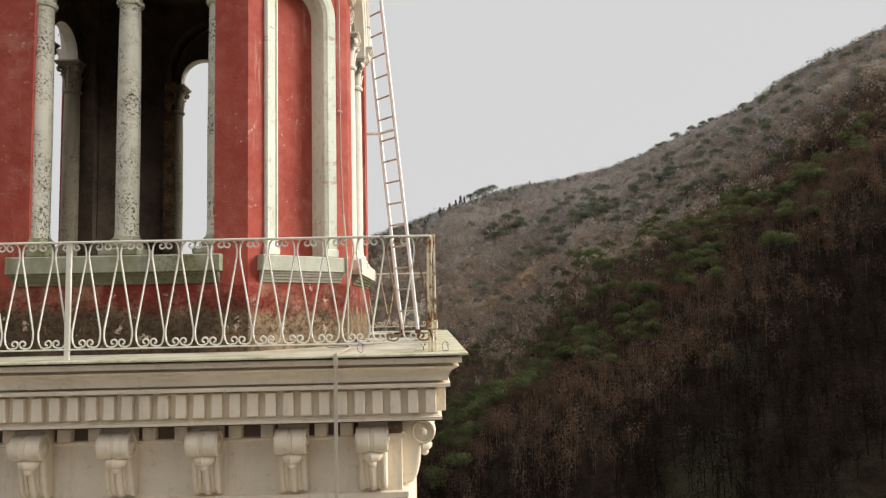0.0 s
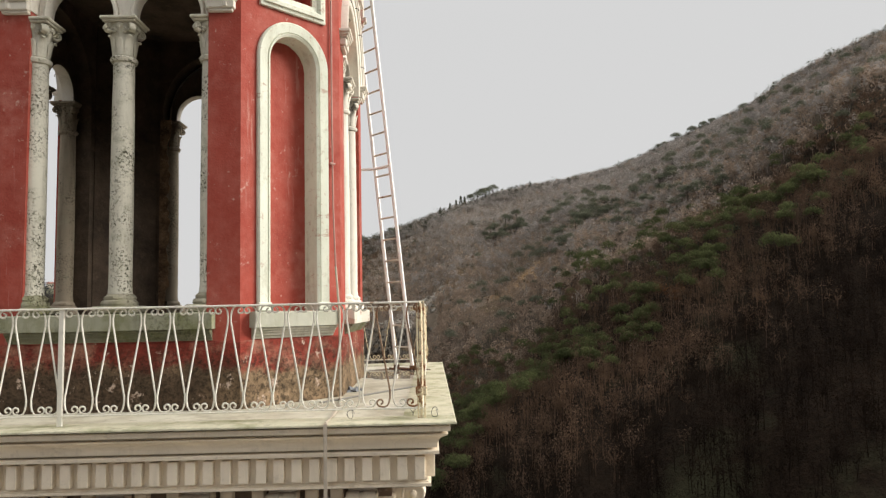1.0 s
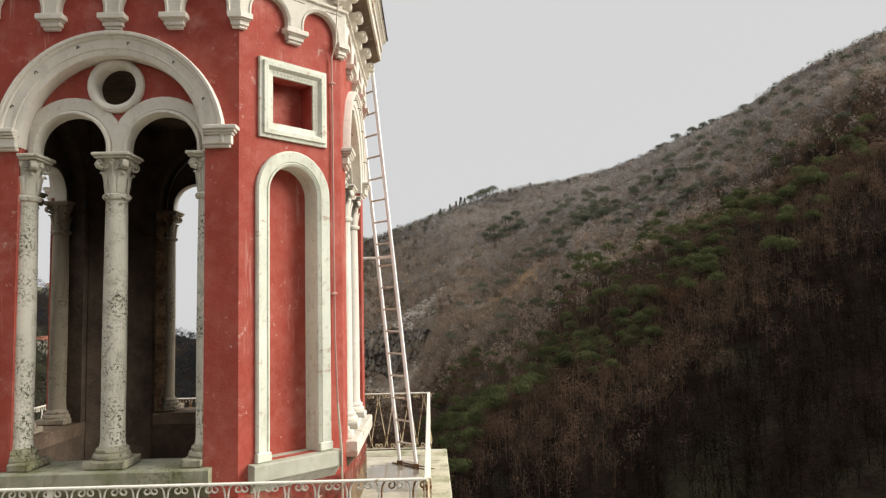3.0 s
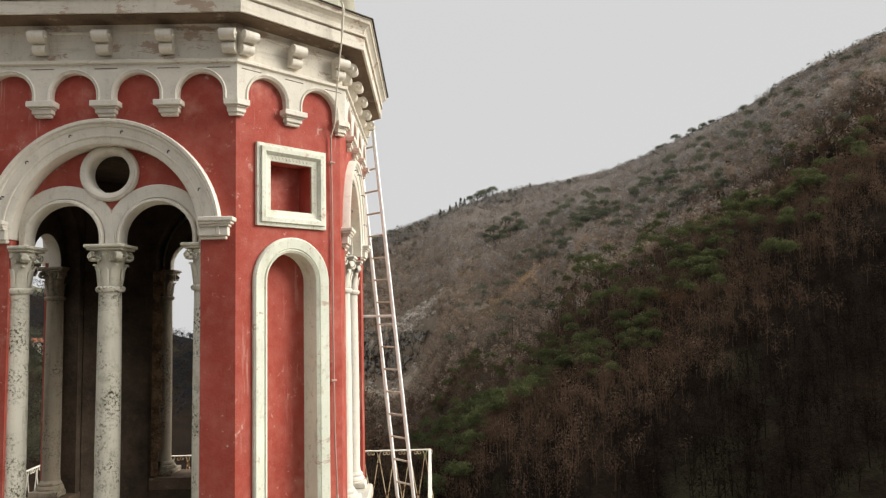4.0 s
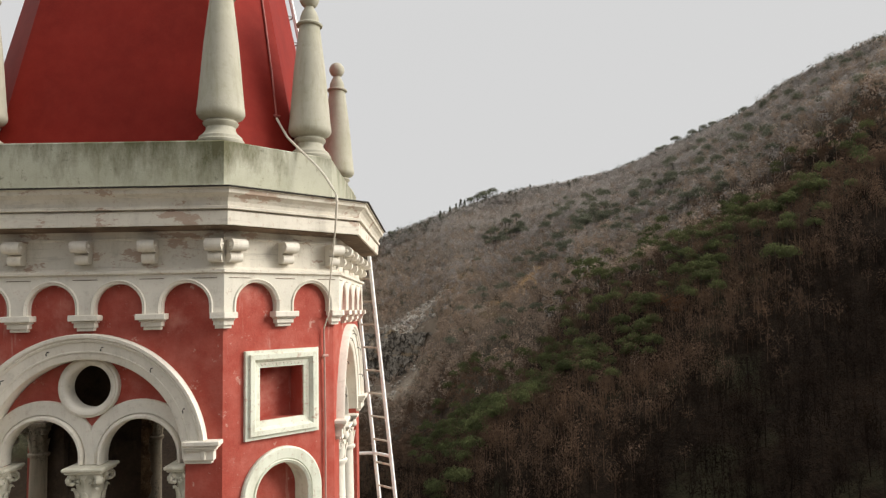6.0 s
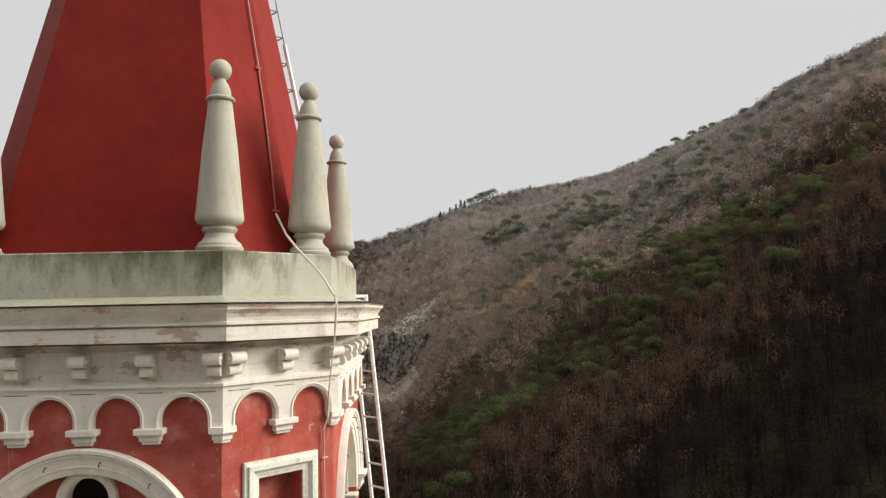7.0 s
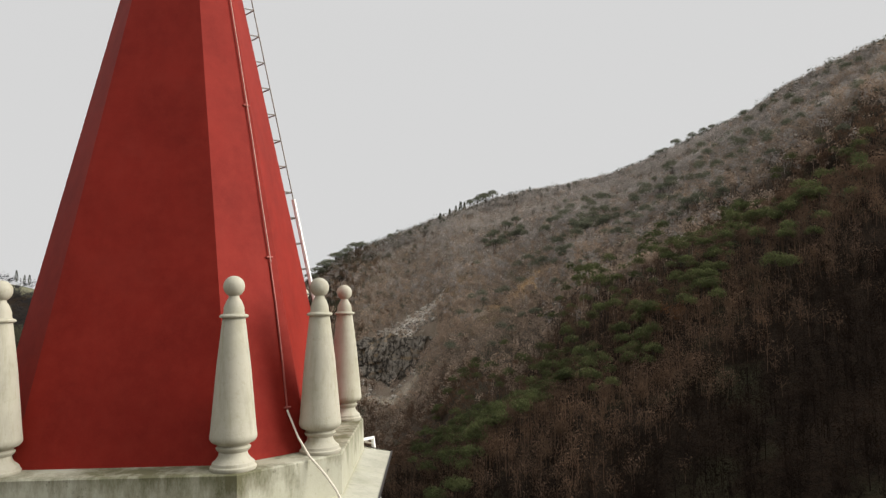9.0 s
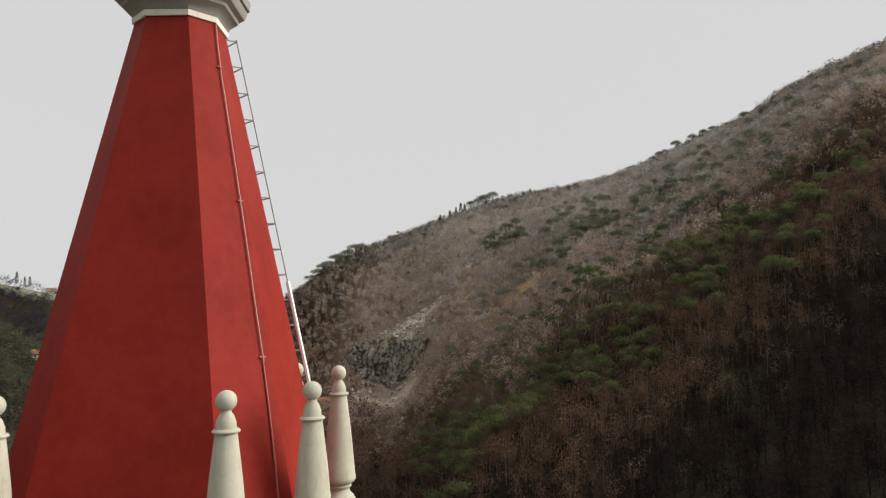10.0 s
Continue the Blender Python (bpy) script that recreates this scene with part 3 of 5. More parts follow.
left_set = [engaged(me, -1) for me in (base_mesh, capital_mesh, abacus_mesh)]
right_set = [engaged(me, 1) for me in (base_mesh, capital_mesh, abacus_mesh)]
# copies of the column parts in sunlit and in shaded tones
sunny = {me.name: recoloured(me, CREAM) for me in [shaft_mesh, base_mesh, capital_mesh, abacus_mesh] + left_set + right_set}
shaded_cols = {me.name: recoloured(me, SHADE_STONE) for me in [shaft_mesh, base_mesh, capital_mesh, abacus_mesh] + left_set + right_set}
for k, m in enumerate(WIDE):
    wall = place("window_wall", wide_wall, tower, "weathered red plaster wall with a twin-arched opening", m)
    place("inner_lining", wide_lining, wall, "dark brown mottled bare plaster")
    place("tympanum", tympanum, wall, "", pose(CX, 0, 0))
    place("tympanum_lining", tympanum_back, wall, "dark brown mottled bare plaster", pose(CX, 0, 0))
    place("twin_arch_band", twin_band, wall, "cream moulded band of two small arches", pose(CX, 0, 0))
    place("eye_ring", eye_ring, wall, "cream ring round the open eye")
    place("archivolt", archivolt, wall, "cream moulded round arch")
    place("impost", impost_l, wall)
    place("impost", impost_r, wall)
    place("window_sill", (window_sill, sunny_sill, dirty_sill, dirty_sill)[k], wall, ("grey-green mossy stone sill", "stone sill, paled as in sunlight", "brown dirty stone sill", "brown dirty stone sill")[k])
    place("sill_moulding", sill_moulding, wall, "mossy stepped moulding, darkened for the sill's shade")
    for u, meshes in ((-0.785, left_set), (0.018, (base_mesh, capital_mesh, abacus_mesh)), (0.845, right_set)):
        if k > 1:                                         # the far columns are brown, darkened for the unlit room
            meshes = [shaded_cols[me.name] for me in meshes]
        elif k == 1:                                      # those on the sunny side are paled to look sunlit
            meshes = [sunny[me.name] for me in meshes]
        shaft = (shaft_mesh, sunny[shaft_mesh.name], shaded_cols[shaft_mesh.name], shaded_cols[shaft_mesh.name])[k]
        col = place("column", shaft, tower, ("slender round stone column with black lichen", "round stone column, paled as in sunlight", "brown-stained round stone column, darkened as in shade", "brown-stained round stone column, darkened as in shade")[k], m @ pose(u, -(A0 - 0.135), 0))
        place("base", meshes[0], col)
        place("capital", meshes[1], col, "leafy cream capital with volutes")
        place("abacus", meshes[2], col)

# plaster broken away along a jamb of the far opening
rnd = random.Random(5)
rough = [(0.905, 3.60), (0.905, 0.90)]
for i in range(46):
    rough.append((0.785 + rnd.uniform(-0.022, 0.022) + 0.02 * math.sin(i * 0.55), 0.90 + 2.70 * i / 45))
bm = bmesh.new()
plate(bm, rough, [], inner - 0.022, inner - 0.003)
part("broken_edge", bm, BROKEN, tower, "ragged brown edge of broken plaster", WIDE[2])

# narrow walls with a square panel above an arched niche
NZ, NR = 3.285, 0.275
bm = bmesh.new()
niche = arched(NR, SILL, NZ, n=24)
panel = [(-0.225, 3.93), (0.225, 3.93), (0.225, 4.385), (-0.225, 4.385)]
plate(bm, [(-H0, 0.60), (H0, 0.60), (H0, 5.15), (-H0, 5.15)], [niche, panel], D0 - 0.20, D0)
box(bm, -H0 + 0.08, H0 - 0.08, -(D0 - 0.19), -(D0 - 0.40), 0.60, 3.75)
box(bm, -H0 + 0.08, H0 - 0.08, -(D0 - 0.196), -(D0 - 0.40), 3.752, 4.75)
narrow_wall = to_mesh("niche_wall", bm, RED)
bm = bmesh.new()
ih = H0 - 0.395 * T8 + 0.012
box(bm, -ih, ih, -(D0 - 0.404), -(D0 - 0.43), 0.05, 4.75)
narrow_lining = to_mesh("inner_lining", bm, LINING)
bm = bmesh.new()
band(bm, arch_path(0, NZ, NR, 28, foot=SILL), [(-0.01, D0 - 0.195), (-0.01, D0 + 0.015), (0.012, D0 + 0.03), (0.022, D0 + 0.018), (0.03, D0 + 0.03), (0.115, D0 + 0.04), (0.13, D0 + 0.025), (0.131, D0 - 0.02)])
niche_band = to_mesh("niche_surround", bm, NICHE_TRIM, True)
feet = []
for s in (1, -1):
    bm = bmesh.new()
    rounded_box(bm, min(s * 0.262, s * 0.41), max(s * 0.262, s * 0.41), -(D0 + 0.05), -(D0 - 0.02), SILL, 0.95, 0.008)
    feet.append(to_mesh("niche_foot", bm, NICHE_TRIM))
bm = bmesh.new()
side_profile(bm, [(D0 - 0.2, 0.724), (D0 - 0.2, SILL + 0.003), (D0 + 0.10, SILL - 0.005), (D0 + 0.11, SILL - 0.015), (D0 + 0.11, 0.724)], 0.475)
niche_sill = to_mesh("niche_sill", bm, GREY_SILL)
bm = bmesh.new()
side_profile(bm, [(D0 + v, z) for v, z in STEPPED], 0.455)
niche_moulding = to_mesh("sill_moulding", bm, GREY_MOULD)


def frame_profile(bm, half, cz, profile):
    loft(bm, [[(sx * (half + o), -v, cz + sz * (half + o)) for o, v in profile] for sx, sz in ((1, -1), (1, 1), (-1, 1), (-1, -1), (1, -1))], True)


PZ = 4.157
bm = bmesh.new()
frame_profile(bm, 0.225, PZ, [(0.0, D0 - 0.02), (0.0, D0 + 0.01), (0.05, D0 + 0.02), (0.055, D0 + 0.03), (0.075, D0 + 0.055), (0.115, D0 + 0.055), (0.12, D0 + 0.035), (0.15, D0 + 0.03), (0.152, D0 - 0.02)])
panel_frame = to_mesh("panel_frame", bm, NICHE_TRIM)
bm = bmesh.new()
v = [bm.verts.new(p) for p in ((-0.0185, 0.012, 0), (0.0185, 0.012, 0), (0, 0.012, -0.028), (-0.0185, -0.007, 0), (0.0185, -0.007, 0), (0, -0.005, -0.028))]
for f in ((0, 1, 4, 3), (0, 3, 5, 2), (1, 2, 5, 4), (3, 4, 5), (0, 2, 1)):
    bm.faces.new([v[i] for i in f])
tooth = to_mesh("tooth", bm, CREAM_PEEL)

for k, m in enumerate(NARROW):
    wall = place("niche_wall", narrow_wall, tower, "red plaster wall with a blind arched niche", m)
    place("inner_lining", narrow_lining, wall, "dark brown mottled bare plaster")
    place("niche_surround", niche_band, wall, "white painted arched niche moulding, peeling")
    for foot_me in feet:
        place("niche_foot", foot_me, wall)
    place("niche_sill", niche_sill, wall, "grey stone sill")
    place("sill_moulding", niche_moulding, wall, "grey stepped moulding under the sill")
    fr = place("panel_frame", panel_frame, wall, "white square frame with a saw-tooth border")
    for side, run in ((0, range(12)), (1, range(12))):    # worn away below and on one side
        for i in run:
            q = -0.225 + 0.0375 * (i + 0.5)
            place("tooth", tooth, fr, "", Matrix.Translation((0, -(D0 + 0.014), PZ)) @ Matrix.Rotation(radians(90 * side), 4, 'Y') @ Matrix.Translation((q, 0, 0.268)))

# plaster skirt under the sills, floor and ceiling of the room
bm = bmesh.new()
octagon_sweep(bm, [(0.012, 0.0), (0.012, 0.6), (0.0, 0.615), (-0.35, 0.615), (-0.35, 0.0)])
part("wall_skirt", bm, SKIRT, tower, "mould-blackened and flaking red plaster base")
bm = bmesh.new()
octagon_sweep(bm, [(-0.352, 0.02), (-0.352, 0.05)], False, True)
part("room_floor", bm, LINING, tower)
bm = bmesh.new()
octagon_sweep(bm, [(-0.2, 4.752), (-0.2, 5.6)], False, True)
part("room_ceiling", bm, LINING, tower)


# corbel arcade: scalloped band, stepped corbels
def arcade(half, centres, r, dist, lift):
    o = lift * T8
    pts = [(half + o, 5.2), (-half - o, 5.2), (-half - o, 4.86)]
    for c in centres:
        pts += [(c - r, 4.86)] + arc(c, 4.925, r, 180, 0, 18) + [(c + r, 4.86)]
    pts.append((half + o, 4.86))
    b = bmesh.new()
    plate(b, pts, [], dist - 0.02, dist + lift)
    return b


def rim_mesh(dist, material):
    """The rounded bead round one blind arch, for u = 0."""
    b = bmesh.new()
    lift = 0.06
    band(b, arch_path(0, 4.925, 0.197, 20, foot=4.862), [(-0.004, dist + 0.0), (-0.004, dist + lift - 0.012), (0.008, dist + lift + 0.004), (0.022, dist + lift + 0.012), (0.034, dist + lift - 0.005)])
    return to_mesh("arch_rim", b, material, False)


GAP = 0.545
ARCHES = (-0.797, -0.243, 0.303, 0.853)
front_arcade = to_mesh("arcade_band", arcade(W0, ARCHES, 0.195, A0, 0.06), CREAM, False)
narrow_arcade = to_mesh("arcade_band", arcade(H0, [-H0 / 2, H0 / 2], 0.197, D0, 0.06), CREAM_PEEL, False)
STEPS = ((4.735, 4.762, 0.072, 0.042), (4.762, 4.802, 0.088, 0.060), (4.802, 4.818, 0.100, 0.074), (4.818, 4.868, 0.122, 0.098))
bm = bmesh.new()
for z0, z1, hw, v in STEPS:
    rounded_box(bm, -hw, hw, -v, 0.03, z0, z1, 0.005)
corbel = to_mesh("corbel", bm, CREAM)
bm = bmesh.new()
for z0, z1, hw, v in STEPS:                           # the corbel that turns the corner between two faces
    p, q = A0 + v, W0 + T8 * v
    s = math.sqrt(0.5)
    plan = [(q - hw, -p), (q, -p), (q + hw * s, -p + hw * s), (q + hw * s - 0.12 * s - v * s, -p + hw * s + 0.12 * s + v * s), (q - 0.04, -p + 0.12 + v), (q - hw, -p + 0.12 + v)]
    loft(bm, [[(x, y, z) for x, y in plan] for z in (z0, z1)], True, True)
corner_corbel = to_mesh("corbel", bm, CREAM)
bm = bmesh.new()
for z0, z1, hw, v in STEPS:
    p, q = A0 + v, W0 + T8 * v
    s = math.sqrt(0.5)
    plan = [(-q + hw, -p), (-q, -p), (-q - hw * s, -p + hw * s), (-q - hw * s + 0.12 * s + v * s, -p + hw * s + 0.12 * s + v * s), (-q + 0.04, -p + 0.12 + v), (-q + hw, -p + 0.12 + v)]
    loft(bm, [[(x, y, z) for x, y in plan] for z in (z0, z1)], True, True)
corner_corbel_l = to_mesh("corbel", bm, CREAM)

# modillion: a small double scroll under the cornice
prof = [(0.0, 5.47), (0.10, 5.47)] + [(0.105 + 0.045 * math.sin(radians(a)), 5.425 + 0.045 * math.cos(radians(a))) for a in range(0, 200, 20)]
prof += [(0.078, 5.383), (0.074, 5.372)] + [(0.055 + 0.036 * math.sin(radians(a)), 5.325 + 0.042 * math.cos(radians(a))) for a in range(10, 190, 20)] + [(0.02, 5.283), (0.0, 5.285)]
bm = bmesh.new()
side_profile(bm, prof, 0.056)
b = bmesh.new()
bmesh.ops.create_cone(b, cap_ends=True, segments=16, radius1=0.05, radius2=0.05, depth=0.138)
join(bm, b, Matrix.Translation((0, -0.105, 5.425)) @ Matrix.Rotation(radians(90), 4, 'Y'))
for s in (1, -1):
    b = bmesh.new()
    bmesh.ops.create_cone(b, cap_ends=True, segments=12, radius1=0.022, radius2=0.012, depth=0.014)
    join(bm, b, Matrix.Translation((s * 0.074, -0.105, 5.425)) @ Matrix.Rotation(radians(90 * s), 4, 'Y'))
modillion = to_mesh("modillion", bm, CREAM)
wide_rim, narrow_rim = rim_mesh(A0, CREAM), rim_mesh(D0, CREAM_PEEL)

for m, half, dist, arcade_me, us, mods in [(m, W0, A0, front_arcade, (0.03 - GAP, 0.03, 0.03 + GAP), (-1.085, 0.018 - GAP, 0.018, 0.018 + GAP, 1.105)) for m in WIDE] + [(m, H0, D0, narrow_arcade, (0,), (-H0 + 0.06, 0, H0 - 0.06)) for m in NARROW]:
    row = place("arcade_band", arcade_me, tower, "cream scalloped band of blind arches", m)
    for u in us:
        place("corbel", corbel, row, "", out(u, 0, 0, dist))
    for u in (ARCHES if dist == A0 else (-H0 / 2, H0 / 2)):
        place("arch_rim", wide_rim if dist == A0 else narrow_rim, row, "", pose(u, 0, 0))
    if dist == A0:
        place("corbel", corner_corbel, row)
        place("corbel", corner_corbel_l, row)
    for u in mods:
        place("modillion", modillion, tower, "small cream scroll bracket under the cornice", m @ out(u, 0.03, 0, dist))

bm = bmesh.new()
rounded_box(bm, -0.10, 0.10, -0.004, 0.01, 5.152, 5.158, 0.001)
slot = to_mesh("slot", bm, SOFFIT)
bm = bmesh.new()
tube(bm, [(0, 0.01, 0), (0, -0.03, 0), (0, -0.045, -0.012), (0, -0.04, -0.03)], 0.005, 5)
hook_me = to_mesh("hook", bm, HOOK)
for m in WIDE:
    for u in (-1.01, 0.03 - GAP, 0.03, 0.03 + GAP, 1.01):
        place("slot", slot, tower, "", m @ out(u, 0.06, 0))
    for a in (25, 52, 80, 108, 135, 158):
        place("hook", hook_me, tower, "", m @ out(CX + 0.912 * math.cos(radians(a)), 0.04, SPRING + 0.912 * math.sin(radians(a))))
for m in NARROW:
    for u in (-H0 + 0.12, 0, H0 - 0.12):
        place("slot", slot, tower, "", m @ out(u, 0.06, 0, D0))
bm = bmesh.new()
octagon_sweep(bm, [(-0.1, 5.19), (0.065, 5.19), (0.085, 5.20), (0.085, 5.222), (0.06, 5.232), (0.035, 5.245), (0.03, 5.25), (0.03, 5.478), (0.042, 5.482), (0.045, 5.498), (0.040, 5.502), (0.044, 5.530), (0.052, 5.548), (0.055, 5.556), (0.238, 5.576), (0.24, 5.572), (0.262, 5.572), (0.265, 5.684), (0.243, 5.688), (0.243, 5.698), (0.284, 5.702), (0.286, 5.722), (0.260, 5.728), (0.268, 5.76), (0.285, 5.79), (0.312, 5.815), (0.322, 5.82), (0.328, 5.826), (0.33, 5.856), (0.345, 5.86), (0.347, 5.866), (-0.1, 5.866)])
cornice = part("cornice", bm, CORNICE, tower, "cream moulded cornice with peeling paint")
bm = bmesh.new()
octagon_sweep(bm, [(0.345, 5.869), (0.345, 5.874), (0.02, 5.945), (-0.1, 5.95), (-0.1, 5.869)])
part("cornice_ledge", bm, LEDGE, cornice, "damp sloping cement ledge on the cornice")
bm = bmesh.new()
octagon_sweep(bm, [(0.348, 5.868), (0.362, 5.869), (0.363, 5.878), (0.34, 5.882)])
part("drip_edge", bm, HOOK, cornice, "thin dark metal drip strip")
bm = bmesh.new()
octagon_sweep(bm, [(0.058, 5.549), (0.237, 5.566), (0.237, 5.5745), (0.058, 5.556)])
part("soffit", bm, SOFFIT, cornice, "brown unpainted soffit, stained by water")
bm = bmesh.new()
octagon_sweep(bm, [(0.0, 5.93), (-0.005, 6.32), (-0.02, 6.333), (-0.45, 6.345), (-0.45, 5.93)])
part("parapet", bm, PARAPET, tower, "damp moss-stained cream parapet under the spire")

# spire
SB, ST = (1.605, 1.0), (0.462, 0.234)
Z_SB, Z_ST = 6.30, 12.2
bm = bmesh.new()
rings = []
for i in range(13):
    f = i / 12
    rings.append(octagon(0, Z_SB + (Z_ST - Z_SB) * f, SB[0] + (ST[0] - SB[0]) * f, SB[1] + (ST[1] - SB[1]) * f))
loft(bm, rings, True, True)
part("spire", bm, RED_SPIRE, tower, "tall smooth eight-sided dark red spire")


def spire_at(z, k, t, lift=0.0):
    """A point on the spire's face k (0 front, 1 front right, 2 right, ...), t from -1 to 1 across it."""
    f = (z - Z_SB) / (Z_ST - Z_SB)
    ring = octagon(lift, z, SB[0] + (ST[0] - SB[0]) * f, SB[1] + (ST[1] - SB[1]) * f)
    a, b = Vector(ring[(k - 1) % 8]), Vector(ring[k % 8])
    return a.lerp(b, (t + 1) / 2)


bm = bmesh.new()
loft(bm, [octagon(d, z, ST[0], ST[1]) for d, z in ((-0.02, 12.17), (0.03, 12.17), (0.035, 12.235), (0.0, 12.24), (0.0, 13.2), (-0.02, 13.2))], True, True)
part("collar_band", bm, CREAM, tower, "white band at the spire's top")
bm = bmesh.new()
loft(bm, [octagon(d, z, ST[0], ST[1]) for d, z in ((0.0, 12.24), (0.03, 12.245), (0.05, 12.29), (0.10, 12.34), (0.14, 12.36), (0.15, 12.40), (0.21, 12.43), (0.24, 12.50), (0.24, 12.54), (0.27, 12.55), (0.28, 12.66), (0.05, 12.72))], True, True)
part("collar", bm, COLLAR, tower, "dark grey moulded collar round the spire's top", smooth=True)

# finials on the eight corners
bm = bmesh.new()
lathe(bm, [(0.05, 6.33), (0.196, 6.33), (0.204, 6.345), (0.204, 6.365), (0.19, 6.376), (0.05, 6.377)], 28)
finial_base = to_mesh("base", bm, FINIAL, True)
bm = bmesh.new()
lathe(bm, [(0.19, 6.375), (0.185, 6.40), (0.15, 6.43), (0.13, 6.46), (0.125, 6.49), (0.15, 6.515), (0.155, 6.53), (0.135, 6.545), (0.14, 6.555), (0.19, 6.58), (0.208, 6.61), (0.208, 6.64), (0.20, 6.70), (0.152, 7.25), (0.103, 7.665), (0.10, 7.675), (0.125, 7.682), (0.13, 7.695), (0.118, 7.71), (0.098, 7.715), (0.092, 7.74), (0.092, 7.77), (0.07, 7.83), (0.05, 7.86), (0.045, 7.88)], 28)
finial_body = to_mesh("finial", bm, FINIAL, True)
bm = bmesh.new()
bmesh.ops.create_uvsphere(bm, u_segments=24, v_segments=16, radius=0.097)
finial_ball = to_mesh("ball", bm, FINIAL, True)
for k, (x, y, z) in enumerate(octagon(-0.225)):
    f = place("finial", finial_body, tower, "tapering cream stone finial with a ball on top", pose(x, y, 0, 0, 0, 22.5 + 45 * k))
    place("base", finial_base, f)
    place("ball", finial_ball, f, "", pose(0, 0, 7.965))

# ---- the square balcony: slab, cornice with dentils, brackets on the shaft of the tower ----
bm = bmesh.new()
square_sweep(bm, [(2.5, -0.012), (2.978, -0.012), (2.985, -0.017), (2.985, -0.054), (2.915, -0.056), (2.912, -0.074), (2.966, -0.079), (2.962, -0.088), (2.936, -0.097), (2.912, -0.112), (2.896, -0.132), (2.887, -0.155), (2.882, -0.190), (2.815, -0.192), (2.815, -0.206), (2.893, -0.209), (2.897, -0.214), (2.897, -0.237), (2.85, -0.241), (2.80, -0.252), (2.80, -0.452), (2.812, -0.454), (2.815, -0.462), (2.832, -0.466), (2.832, -0.488), (2.79, -0.494), (2.5, -0.497)])
balcony = part("balcony_cornice", bm, BALCONY, tower, "cream moulded balcony cornice, green along its top edge")
bm = bmesh.new()
square_sweep(bm, [(2.62, -0.04), (2.62, 0.013), (2.93, 0.022), (3.02, 0.022), (3.03, 0.017), (3.032, 0.004), (2.90, 0.001)])
part("slab_edge", bm, SLAB, balcony, "pale slab edge stained green and yellow")
bm = bmesh.new()
box(bm, -2.63, 2.63, -2.63, 2.63, -0.2, 0.008)
part("balcony_floor", bm, FLOOR, tower, "wet cement balcony floor with puddles")
bm = bmesh.new()
rounded_box(bm, -0.039, 0.039, -0.055, 0.01, -0.431, -0.257, 0.004)
dentil = to_mesh("dentil", bm, BALCONY)
for k, m in enumerate(WIDE):
    for i in range(-20, 22):
        place("dentil", dentil, balcony, "", m @ pose(i * 0.1335 - 0.055, -2.808, 0))
bm = bmesh.new()
square_sweep(bm, [(2.51, -0.49), (2.51, -1.075), (2.56, -1.08), (2.56, -1.12), (2.54, -1.14), (2.51, -1.15), (2.50, -28.6), (2.0, -28.6), (2.0, -0.49)])
square_sweep(bm, [(2.505, -0.635), (2.535, -0.64), (2.535, -0.657), (2.505, -0.675)])
part("shaft_wall", bm, BALCONY, tower, "cream plastered square shaft of the tower")
# brown strip and underside: shadow under the balcony cornice put into colour
bm = bmesh.new()
square_sweep(bm, [(2.505, -0.499), (2.513, -0.499), (2.513, -0.633), (2.505, -0.633)])
part("shadow_strip", bm, SOFFIT, tower, "brown strip for the shadow between the blocks")
bm = bmesh.new()
square_sweep(bm, [(2.515, -0.4985), (2.515, -0.5045), (2.78, -0.5035), (2.78, -0.4975)])
part("soffit", bm, SOFFIT, balcony, "brown underside, darkened as in the cornice's shade")
bm = bmesh.new()
rounded_box(bm, -0.05, 0.05, -0.08, 0.02, -0.63, -0.508, 0.006)
block = to_mesh("block", bm, BALCONY)

# big scroll bracket
bm = bmesh.new()
body = [(0.0, -0.466), (0.15, -0.466)] + [(0.15 + 0.085 * math.sin(radians(a)), -0.60 + 0.085 * math.cos(radians(a))) for a in range(0, 181, 20)]
body += [(0.135, -0.70), (0.128, -0.76), (0.119, -0.83), (0.106, -0.90), (0.092, -0.95), (0.074, -0.985), (0.05, -1.003), (0.0, -1.005)]
side_profile(bm, body, 0.108)
for u, r in ((-0.086, 0.022), (-0.045, 0.012), (0.0, 0.030), (0.045, 0.012), (0.086, 0.022)):                        # fluted front
    tube(bm, [(u, -0.133, -0.71), (u, -0.126, -0.77), (u, -0.117, -0.84), (u, -0.103, -0.91), (u, -0.089, -0.955), (u, -0.070, -0.985), (u, -0.04, -0.995)], r, 8)
bracket_me = to_mesh("bracket", bm, BALCONY, True)
bm = bmesh.new()
rings = []
for u, r in ((-0.112, 0.085), (-0.107, 0.10), (-0.06, 0.102), (-0.02, 0.105), (-0.012, 0.096), (0.012, 0.096), (0.02, 0.105), (0.06, 0.102), (0.107, 0.10), (0.112, 0.085)):
    rings.append([(u, -0.12 + r * math.cos(2 * math.pi * k / 24), -0.605 + r * math.sin(2 * math.pi * k / 24)) for k in range(24)])
loft(bm, rings, True, True)
for s in (1, -1):
    loft(bm, [[(s * u, -0.12 + r * math.cos(2 * math.pi * k / 16), -0.605 + r * math.sin(2 * math.pi * k / 16)) for k in range(16)] for u, r in ((0.111, 0.032), (0.127, 0.028), (0.135, 0.012))], True, True)
    loft(bm, [[(s * u, -0.12 + r * math.cos(2 * math.pi * k / 24), -0.605 + r * math.sin(2 * math.pi * k / 24)) for k in range(24)] for u, r in ((0.109, 0.100), (0.121, 0.095), (0.121, 0.08), (0.109, 0.075))], True, False)
scroll_me = to_mesh("scroll", bm, BALCONY, True)
bm = bmesh.new()
